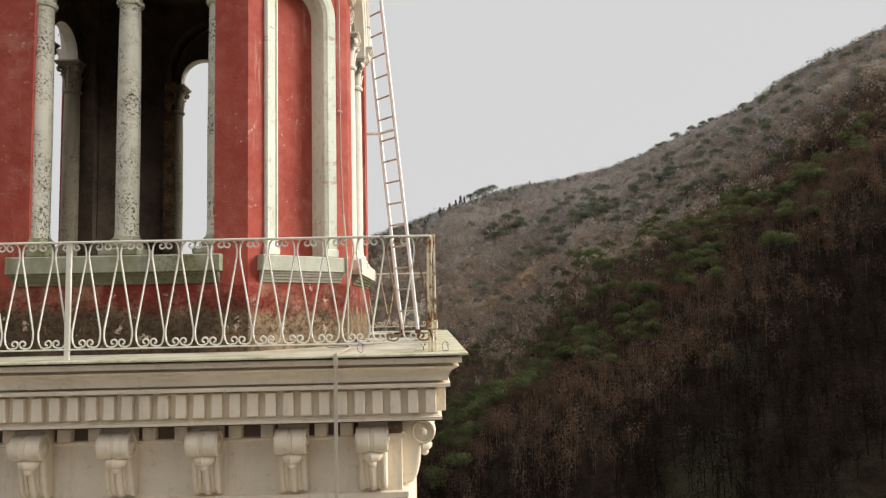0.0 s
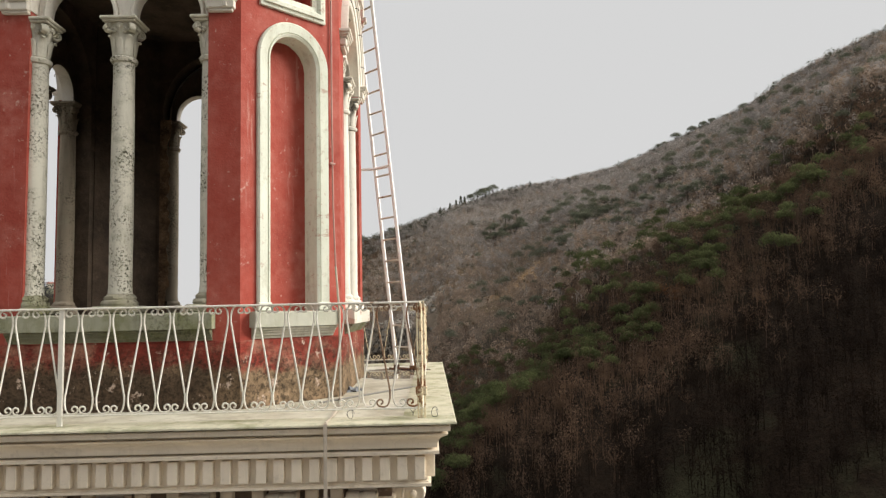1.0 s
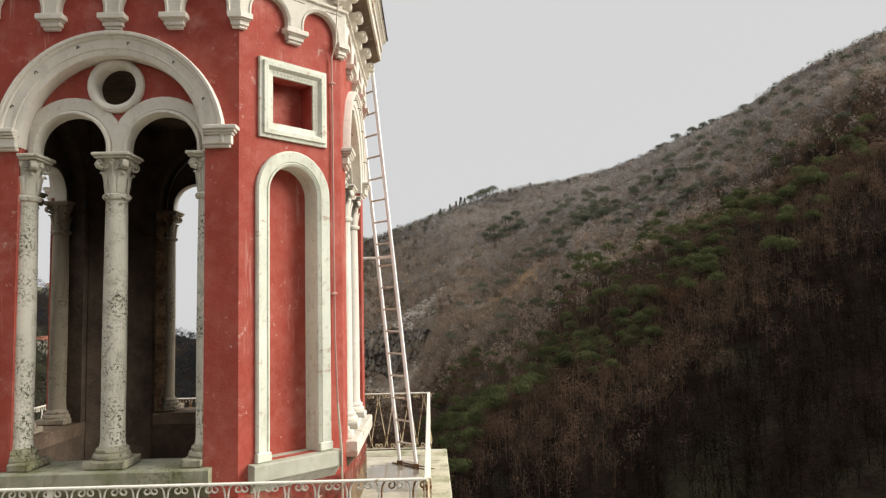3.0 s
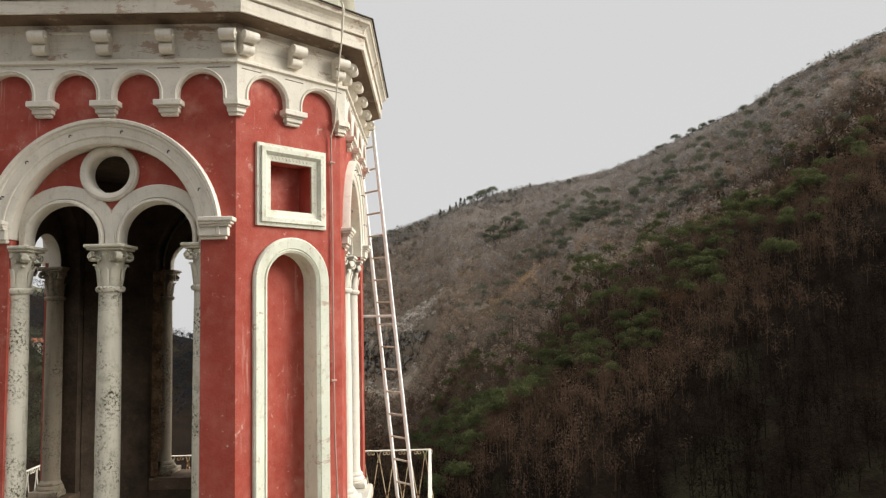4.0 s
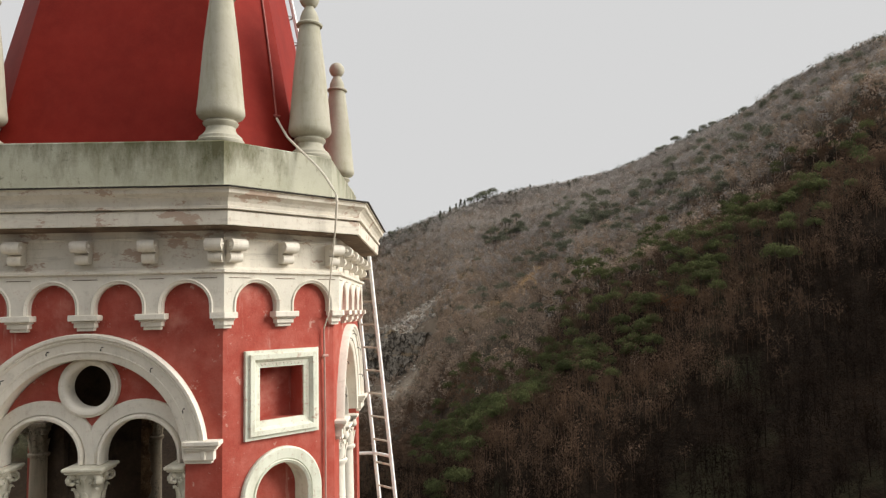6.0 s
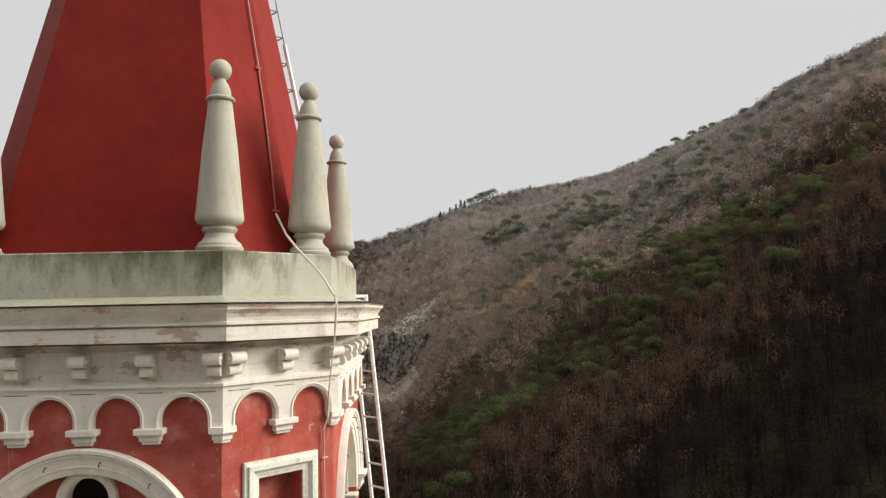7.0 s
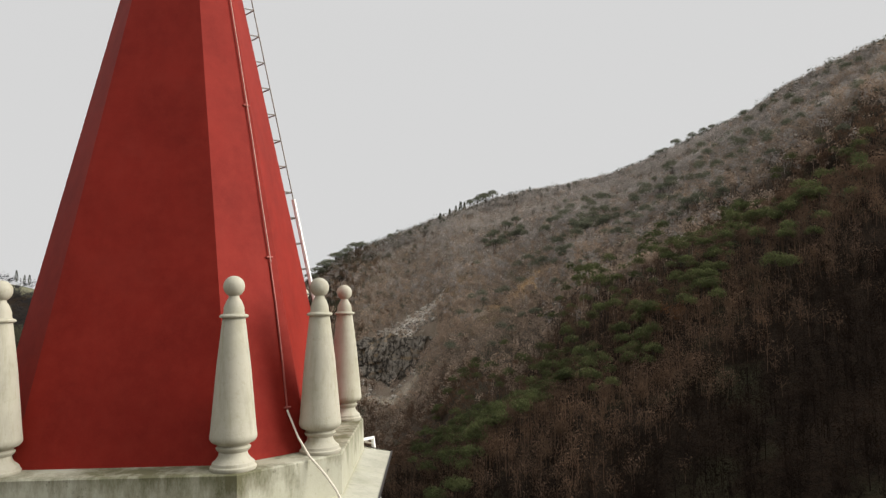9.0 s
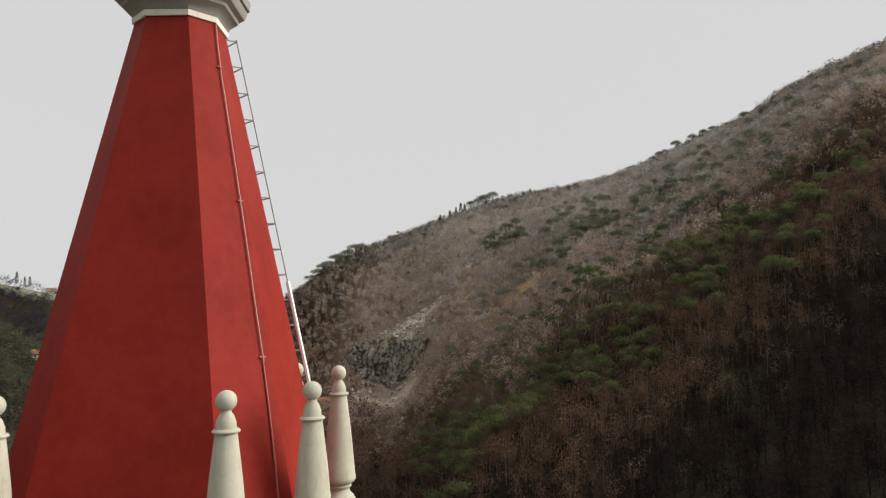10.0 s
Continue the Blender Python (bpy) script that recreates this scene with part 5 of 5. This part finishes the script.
def rock_face(az0, az1, r, z0, z1):
    nu, nv = 110, 40
    verts = []
    for j in range(nv):
        for i in range(nu):
            f, g = i / (nu - 1), j / (nv - 1)
            az = az0 + (az1 - az0) * f
            q = noise.noise((f * 5, g * 1.5, 1.7)) * 2.5 + noise.cell((f * 12 + 0.6 * noise.noise((g * 4, f * 3, 0)), g * 3.4 + 0.8 * noise.noise((f * 9, g, 2.0)), 4.1)) * 3.4 + noise.cell((f * 27 + g, g * 9 + f * 2, 1.3)) * 1.6 + noise.noise((f * 38, g * 20, 4.1)) * 0.5
            rr = r + 9 * g ** 1.5 + q * (0.4 + g * (1 - g) * 2)
            top = z1 + 3 * noise.noise((f * 5, 0.3, 0.2)) - 34 * max(0.0, abs(f - 0.5) - 0.30) ** 1.3 + 2.0 * noise.cell((f * 13, 0.2, 6.6))
            x, y = rr * math.sin(radians(az)), rr * math.cos(radians(az))
            verts.append((x, y, z0 + (top - z0) * g))
    faces = []
    for j in range(nv - 1):
        for i in range(nu - 1):
            p = j * nu + i
            faces += [(p, p + 1, p + nu + 1), (p, p + nu + 1, p + nu)]
    return np.array(verts), np.array(faces)


tagged(new("rock_face", arrays("rock_face", *rock_face(-6.3, 1.2, 530, -53, -11), ROCK)), "grey fissured quarry cliff in the hillside", "cliff", kind="structure")


BARE = [(-1.4, 576, 3.4, 30), (-3.4, 472, 3.6, 24), (7.7, 504, 2.0, 26), (5.0, 475, 1.3, 30)]

# ---- trees ----
rng = np.random.default_rng(7)


def blades(p0, p1, w):
    """Slender triangles from p0 (width w) to the point p1."""
    d = p1 - p0
    side = np.cross(d, rng.normal(size=d.shape))
    side *= (w / 2)[:, None] / (np.linalg.norm(side, axis=1) + 1e-9)[:, None]
    v = np.stack([p0 - side, p0 + side, p1], 1).reshape(-1, 3)
    return v, np.arange(len(v)).reshape(-1, 3)


def stack(parts):
    vs, fs, k = [], [], 0
    for v, f in parts:
        vs.append(v), fs.append(f + k)
        k += len(v)
    return np.concatenate(vs), np.concatenate(fs)


def trunk(h, r0, r1, lean=0.0, n=5, k=4):
    a = np.arange(n) * 2 * np.pi / n
    verts = [np.stack([(r0 + (r1 - r0) * j / k) * np.cos(a) + lean * (j / k) ** 2, (r0 + (r1 - r0) * j / k) * np.sin(a), np.full(n, h * j / k)], 1) for j in range(k + 1)]
    f = []
    for j in range(k):
        for i in range(n):
            p, q = j * n + i, j * n + (i + 1) % n
            f += [(p, q, q + n), (p, q + n, p + n)]
    return np.concatenate(verts), np.array(f)


def puff_tree(k=44, lo=0.030, hi=0.058, stem=0.010):
    """Unit-height leafless tree seen from afar: a thin stem in a rounded haze of twigs."""
    s = rng.normal(size=(k, 3))
    s /= np.linalg.norm(s, axis=1)[:, None]
    s[:, 2] = np.where(s[:, 2] < 0, s[:, 2] * 0.6, s[:, 2])
    wide = rng.uniform(0.24, 0.34)
    p = s * (wide, wide, 0.36) * rng.uniform(0.5, 1.0, k)[:, None] + (0, 0, 0.60)
    z = rng.uniform(0.2, 0.55, 5)
    a = rng.uniform(0, 2 * np.pi, 5)
    p0 = np.stack([0 * z, 0 * z, z], 1)
    p1 = p0 + np.stack([0.22 * np.cos(a), 0.22 * np.sin(a), np.full(5, 0.3)], 1)
    return stack([trunk(0.7, stem, stem * 0.5, rng.normal(0, 0.04), 3, 1), blades(p0, p1, np.full(5, stem * 1.3)), leaf_cloud(p, rng.uniform(lo, hi, k), s, 1.0)])


def leaf_cloud(c, s, face=None, hug=0.8):
    """Small triangles of size s round the points c, roughly square to the directions face."""
    o = rng.normal(size=(len(c), 3, 3))
    if face is not None:
        o -= hug * np.einsum("ijk,ik->ij", o, face)[..., None] * face[:, None]
    v = c[:, None] + o * s[:, None, None]
    return v.reshape(-1, 3), np.arange(3 * len(c)).reshape(-1, 3)


def pine_crown(n=1200):
    """Umbrella pine: a domed, lobed canopy on a bare stem, unit height."""
    lobes = 12
    la = np.arange(lobes) * 2.4 + rng.uniform(0, 0.5, lobes)
    lr = 0.27 * np.sqrt((np.arange(lobes) + 0.3) / lobes)
    cen = np.stack([lr * np.cos(la), lr * np.sin(la), 0.87 - 1.9 * lr ** 2 + rng.uniform(-0.02, 0.02, lobes)], 1)
    which = rng.integers(0, lobes, n)
    d = rng.normal(size=(n, 3))
    d /= np.linalg.norm(d, axis=1)[:, None]
    d[:, 2] = np.where(d[:, 2] < 0, d[:, 2] * 0.8, d[:, 2])
    c = cen[which] + d * np.array([0.12, 0.12, 0.12]) * rng.uniform(0.9, 1.06, n)[:, None]
    return leaf_cloud(c, rng.uniform(0.016, 0.030, n), d, 1.0)


def pine_trunk():
    limbs = np.array([[0.22 * math.cos(t), 0.22 * math.sin(t), 0.76] for t in (0.3, 1.5, 2.8, 4.0, 5.3)])
    base = np.tile([[0.0, 0.0, 0.55]], (5, 1))
    return stack([trunk(0.78, 0.028, 0.012, 0.03, 6, 3), blades(base, limbs, np.full(5, 0.03))])


def oak_crown(n=300, big=1.0):
    lobes = 9
    cen = rng.normal(size=(lobes, 3)) * (0.22, 0.22, 0.14) + (0, 0, 0.55)
    d = rng.normal(size=(n, 3))
    d /= np.linalg.norm(d, axis=1)[:, None]
    c = cen[rng.integers(0, lobes, n)] + d * rng.uniform(0.16, 0.26, n)[:, None]
    c[:, 2] = np.abs(c[:, 2])
    return leaf_cloud(c, rng.uniform(0.02, 0.045, n) * big, d)


def cypress_crown(n=420):
    z = rng.uniform(0.03, 1.0, n)
    a = rng.uniform(0, 2 * np.pi, n)
    r = 0.11 * np.sin(np.pi * np.clip(z, 0, 1) ** 0.7) + 0.012
    return leaf_cloud(np.stack([r * np.cos(a), r * np.sin(a), z], 1), np.full(n, 0.03))


def scatter(kinds, xy, size, sink=0.3):
    """Many copies of a few shapes, joined into one array pair, standing on the land."""
    vs, fs, k = [], [], 0
    z = land(xy[:, 0], xy[:, 1])
    for i in range(len(xy)):
        v, f = kinds[i % len(kinds)]
        t = rng.uniform(0, 2 * np.pi)
        c, s = math.cos(t), math.sin(t)
        w = v @ np.array([[c, s, 0], [-s, c, 0], [0, 0, 1]]) * size[i]
        vs.append(w + (xy[i, 0], xy[i, 1], z[i] - sink)), fs.append(f + k)
        k += len(v)
    return np.concatenate(vs), np.concatenate(fs)


def sector(n, az0, az1, r0, r1):
    az = np.radians(rng.uniform(az0, az1, n))
    r = np.sqrt(rng.uniform(r0 ** 2, r1 ** 2, n))
    return np.stack([r * np.sin(az), r * np.cos(az)], 1)


def keep(xy, clear=True):
    az = np.degrees(np.arctan2(xy[:, 0], xy[:, 1]))
    r = np.hypot(xy[:, 0], xy[:, 1])
    ok = r < np.interp(az, R_AZ, R_RNG) + 25
    if clear:
        band = (az > -1.5) & (az < 27) & (r > np.interp(az, P1_AZ, P1_R)) & (r < np.interp(az, P2_AZ, P2_R))
        ok &= ~(band & (rng.uniform(size=len(r)) < 0.25))
        for a, q, wa, wq in BARE:
            ok &= ((az - a) / wa) ** 2 + ((r - q) / wq) ** 2 > 0.7 + rng.normal(0, 0.4, len(r))
        ok &= ~((az > -5.4) & (az < 0.9) & (r > 495) & (r < 546))
    return xy[ok]


# the belt of pines on the spur: its lower and upper edge
P1_AZ, P1_R = (-1.5, -0.7, 4.5, 9.3, 14.3, 18.7, 21.8, 25.4, 28.2), (335, 328, 274, 240, 241, 243, 255, 272, 268)
P2_AZ, P2_R = (-1.5, -0.5, 4, 7.7, 11, 15, 20, 28), (345, 360, 380, 410, 400, 380, 320, 300)
def crest_line(n):
    """Points just below the ridge."""
    az = rng.uniform(-13, 38, n)
    r = np.interp(az, R_AZ, R_RNG) - rng.uniform(-4, 26, n)
    return np.stack([r * np.sin(np.radians(az)), r * np.cos(np.radians(az))], 1)


near_kinds = [puff_tree(104, 0.012, 0.029, 0.011) for _ in range(12)]
far_kinds = [puff_tree(44, 0.036, 0.068) for _ in range(16)]
xy = keep(np.concatenate([sector(4900, -14, 38, 122, 330), sector(8200, -14, 38, 330, 620), sector(9500, -14, 38, 620, 920), crest_line(2400)]))
az = np.degrees(np.arctan2(xy[:, 0], xy[:, 1]))
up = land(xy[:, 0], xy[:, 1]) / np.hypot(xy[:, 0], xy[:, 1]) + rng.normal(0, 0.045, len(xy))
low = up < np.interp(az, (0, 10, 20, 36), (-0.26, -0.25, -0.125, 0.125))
low &= rng.uniform(size=len(xy)) > np.interp(az, (0, 12, 20, 36), (0.10, 0.05, 0.012, 0.004))        # foot of the slope, its deep shade put into the twig colour
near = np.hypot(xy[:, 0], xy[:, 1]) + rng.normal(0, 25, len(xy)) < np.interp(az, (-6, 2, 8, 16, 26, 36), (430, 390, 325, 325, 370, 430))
near |= (az + rng.normal(0, 1.0, len(xy)) < -3.8) & (rng.uniform(size=len(xy)) < 0.5)        # more of the red-brown wood beside the quarry
high = ~near & (up > np.interp(az, (-10, 5, 20, 36), (0.04, 0.06, 0.13, 0.31)))                 # upper slope, its haze put into the twig colour
for name, pick, mat, label in (("damp_wood", low, DARK_TWIG, "leafless wood at the foot of the hill, darkened as in shade"),
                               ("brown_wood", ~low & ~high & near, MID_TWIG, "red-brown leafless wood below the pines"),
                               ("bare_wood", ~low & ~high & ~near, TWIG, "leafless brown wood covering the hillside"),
                               ("grey_wood", high & ~low, HAZE_TWIG, "leafless wood below the ridge, paled to a hazed grey")):
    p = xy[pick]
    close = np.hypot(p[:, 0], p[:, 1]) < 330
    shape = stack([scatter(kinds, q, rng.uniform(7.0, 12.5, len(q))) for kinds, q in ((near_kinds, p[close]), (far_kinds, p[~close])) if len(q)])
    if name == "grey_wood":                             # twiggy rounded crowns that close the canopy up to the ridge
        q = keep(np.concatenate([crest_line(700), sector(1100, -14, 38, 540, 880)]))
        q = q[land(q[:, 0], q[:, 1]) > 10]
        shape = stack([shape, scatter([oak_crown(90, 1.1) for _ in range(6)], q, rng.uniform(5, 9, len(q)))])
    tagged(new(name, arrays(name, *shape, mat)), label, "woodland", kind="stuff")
# loose stones on the scree and on the quarry floor
def boulder():
    v = np.array([(i, j, k) for i in (-1, 1) for j in (-1, 1) for k in (-1, 1)] + [(0, 0, 1.5), (0, 0, -1.5)]) * rng.uniform(0.6, 1.1, (10, 3))
    f = np.array([(0, 1, 4), (1, 5, 4), (2, 6, 3), (3, 6, 7), (0, 2, 1), (1, 2, 3), (4, 5, 6), (5, 7, 6), (1, 8, 5), (5, 8, 7), (7, 8, 3), (3, 8, 1), (0, 4, 9), (4, 6, 9), (6, 2, 9), (2, 0, 9)])
    return v * (0.5, 0.5, 0.35), f


xy = np.concatenate([sector(420, -4.0, 1.6, 550, 606), sector(60, -6.4, -0.6, 462, 520)])
tagged(new("scree_stones", arrays("scree_stones", *scatter([boulder() for _ in range(8)], xy, rng.uniform(0.7, 3.4, len(xy)) ** 1.1, 0.0), STONE)), "loose pale stones on the quarry scree", "stones", kind="stuff")
xy = keep(sector(800, -14, 38, 300, 900))
tagged(new("russet_scrub", arrays("russet_scrub", *scatter(far_kinds, xy, rng.uniform(3.5, 7, len(xy))), RUSSET)), "russet undergrowth with dead leaves", "scrub", kind="stuff")

oak_kinds = [oak_crown(150, 1.3) for _ in range(6)]
xy = keep(np.concatenate([sector(300, -14, 38, 290, 500), sector(700, -14, 38, 500, 900), sector(150, -9.5, 0, 630, 770), sector(80, 20, 38, 300, 420)]))
crest = crest_line(280)
edge = crest_line(420)
edge *= 1 + (rng.uniform(2, 20, len(edge)) / np.hypot(edge[:, 0], edge[:, 1]))[:, None]                  # the treeline against the sky
tagged(new("evergreen_oaks", arrays("evergreen_oaks", *stack([scatter(oak_kinds, xy, rng.uniform(4.5, 8.5, len(xy))), scatter(oak_kinds, crest, rng.uniform(7, 12, len(crest))), scatter(oak_kinds, edge, rng.uniform(9, 14, len(edge)))]), OAK)), "dark evergreen oaks scattered through the wood", "woodland", kind="stuff")
far_oaks = [oak_crown(64, 2.0) for _ in range(6)]
xy = sector(560, -38, -24, 300, 480)
tagged(new("shoulder_wood", arrays("shoulder_wood", *scatter(oak_kinds, xy, rng.uniform(7, 12, len(xy))), OLIVE)), "grey-olive wood on the near valley shoulder", "woodland", kind="stuff")
xy = np.concatenate([sector(500, -48, -14, 500, 700), sector(1600, -38, -18, 700, 1120), sector(340, -40, -14, 1115, 1215)])
tagged(new("valley_wood", arrays("valley_wood", *scatter(far_oaks, keep(xy), rng.uniform(8, 13, len(xy))), VALLEY)), "dark bluish wood on the far valley side", "woodland", kind="stuff")

pine_arrays = [pine_crown() for _ in range(4)]
pine_stem = pine_trunk()
crown_kinds = [arrays("crown", *p, NEEDLE) for p in pine_arrays]
high_kinds = [arrays("crown", *p, HAZE_NEEDLE) for p in pine_arrays]
trunk_kind = arrays("trunk", *pine_stem, BARK)
cyp_kind = arrays("crown", *cypress_crown(), OAK)
cyp_trunk = arrays("trunk", *trunk(0.3, 0.02, 0.012), BARK)


def tree(kind, crown_me, trunk_me, label, group, x, y, h, tilt=0.0, wide=1.0):
    t = empty(kind, label, "tree", group)
    place("trunk", trunk_me, t)
    place("crown", crown_me, t)
    t.matrix_basis = pose(x, y, float(land(x, y)) - 0.3, 0, tilt, rng.uniform(0, 360)) @ Matrix.Diagonal((h * wide, h * wide, h, 1))
    return t


# the band of umbrella pines that climbs the spur, and scattered ones
pines = []
for i in range(290):
    az = rng.uniform(-1.2, 25) if i % 3 else rng.uniform(-1, 19)
    f = rng.uniform(0.0, 1.2) if i % 3 else rng.uniform(-0.05, 0.32)
    r0, r1 = np.interp(az, P1_AZ, P1_R), np.interp(az, P2_AZ, P2_R)
    pines.append((az, r0 + (r1 - r0) * f + rng.normal(0, 7), rng.uniform(7, 11)))
for az0, az1, r0, r1, n in ((2.5, 6.5, 205, 235, 5), (4.6, 8, 660, 705, 18), (12.2, 15.2, 495, 545, 10), (10.6, 12.4, 455, 490, 9), (17, 20.5, 470, 530, 8), (21, 24, 380, 420, 8), (23, 26.5, 330, 365, 10), (27, 31, 300, 340, 10), (27, 31, 262, 290, 6), (22.2, 23, 262, 268, 2), (12, 34, 310, 620, 95), (20, 36, 450, 650, 30), (4, 20, 480, 700, 24), (24, 34, 290, 400, 18), (0, 9, 225, 300, 36), (8, 15, 500, 640, 26), (1, 8, 410, 520, 10), (14, 22, 380, 500, 22)):
    for _ in range(n):
        pines.append((rng.uniform(az0, az1), rng.uniform(r0, r1), rng.uniform(9, 13.5) * (1.2 if r0 > 440 else 1.0)))
pines = pines[290:383] + pines[:290] + pines[383:]
single, rest = pines[:280], np.array(pines[280:])
xy = np.stack([rest[:, 1] * np.sin(np.radians(rest[:, 0])), rest[:, 1] * np.cos(np.radians(rest[:, 0]))], 1)
thin_crowns = [pine_crown(800) for _ in range(4)]
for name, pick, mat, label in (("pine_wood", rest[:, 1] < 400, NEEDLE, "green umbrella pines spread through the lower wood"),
                               ("high_pine_wood", rest[:, 1] >= 400, HAZE_NEEDLE, "umbrella pines high on the hillside, greyed as by haze")):
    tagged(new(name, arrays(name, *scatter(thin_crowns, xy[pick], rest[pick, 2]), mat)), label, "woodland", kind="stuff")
for i, (az, r, h) in enumerate(single):
    x, y, _ = on_hill(az, r)
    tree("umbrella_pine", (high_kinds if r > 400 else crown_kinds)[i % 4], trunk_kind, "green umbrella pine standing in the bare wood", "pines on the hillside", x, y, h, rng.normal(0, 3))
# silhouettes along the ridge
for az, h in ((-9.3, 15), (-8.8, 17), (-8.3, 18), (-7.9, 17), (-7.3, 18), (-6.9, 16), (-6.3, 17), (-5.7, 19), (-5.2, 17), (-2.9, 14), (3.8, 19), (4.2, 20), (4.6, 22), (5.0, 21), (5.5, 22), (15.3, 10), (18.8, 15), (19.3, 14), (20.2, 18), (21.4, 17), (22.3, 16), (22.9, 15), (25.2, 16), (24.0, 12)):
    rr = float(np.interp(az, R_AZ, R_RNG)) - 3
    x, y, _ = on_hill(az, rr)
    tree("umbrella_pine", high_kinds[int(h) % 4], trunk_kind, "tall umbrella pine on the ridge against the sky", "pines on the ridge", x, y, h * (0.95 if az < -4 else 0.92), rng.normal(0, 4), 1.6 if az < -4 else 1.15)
for az, h in ((1.2, 13), (1.5, 11), (2.0, 14), (2.5, 15), (2.9, 18), (3.2, 16), (8.6, 12), (-30.0, 17), (-29.5, 13), (-29.2, 15)):
    rr = float(np.interp(az, R_AZ, R_RNG)) - 2
    x, y, _ = on_hill(az, rr)
    tree("cypress", cyp_kind, cyp_trunk, "slender dark cypress on the ridge", "cypresses on the ridge", x, y, h)

x, y, _ = on_hill(20.2, 258)
russet = arrays("crown", *oak_crown(500), RUSSET)
tree("oak", russet, cyp_trunk, "oak still holding its dry russet leaves", "", x, y, 9.5)


# ---- far houses: one on the distant ridge, sheds by the quarry ----
PLASTER = Mat("pale_house_plaster", 0.9)
PLASTER.color(PLASTER.mix(PLASTER.noise(0.8, 5), (0.62, 0.55, 0.45), (0.48, 0.42, 0.35)))
TILE = Mat("terracotta_roof", 0.9)
TILE.color(TILE.mix(TILE.noise(1.5, 5), (0.34, 0.13, 0.08), (0.22, 0.09, 0.06)))
PANE = Mat("dark_window", 0.2, gloss=0.5).color((0.03, 0.035, 0.04)).m


def house(label, x, y, w, d, h, turn):
    t = empty("house", label, "house")
    b = bmesh.new()
    box(b, -w / 2, w / 2, -d / 2, d / 2, -3, h)
    part("wall", b, PLASTER.m, t)
    b = bmesh.new()
    e = 0.5
    loft(b, [[(s * (w / 2 + e), -d / 2 - e, h - 0.15), (s * (w / 2 + e), 0, h + d * 0.28), (s * (w / 2 + e), d / 2 + e, h - 0.15), (s * (w / 2 + e), 0, h + d * 0.28 - 0.35)] for s in (-1, 1)], True, True)
    part("roof", b, TILE.m, t)
    for i in range(int(w // 3)):
        for k in range(max(1, int(h // 3))):
            b = bmesh.new()
            u = -w / 2 + 1.7 + 3 * i
            box(b, u - 0.5, u + 0.5, -d / 2 - 0.05, -d / 2 + 0.1, 1.0 + 3 * k, 2.5 + 3 * k)
            part("window", b, PANE, t)
    t.matrix_basis = pose(x, y, float(land(x, y)), 0, 0, turn)


for label, az, r, w, d, h, turn in (("pale house with a tiled roof on the far ridge", -27.9, 1190, 11, 7, 5, 25), ("low pale house with a tiled roof below the quarry", -8.3, 470, 12, 8, 4, 15), ("small tiled shed beside the quarry", -8.9, 455, 7, 5, 3.2, -20), ("farmhouse among the valley trees", -28.5, 418, 9, 7, 6, 30)):
    x, y, _ = on_hill(az, r)
    house(label, x, y, w, d, h, turn)
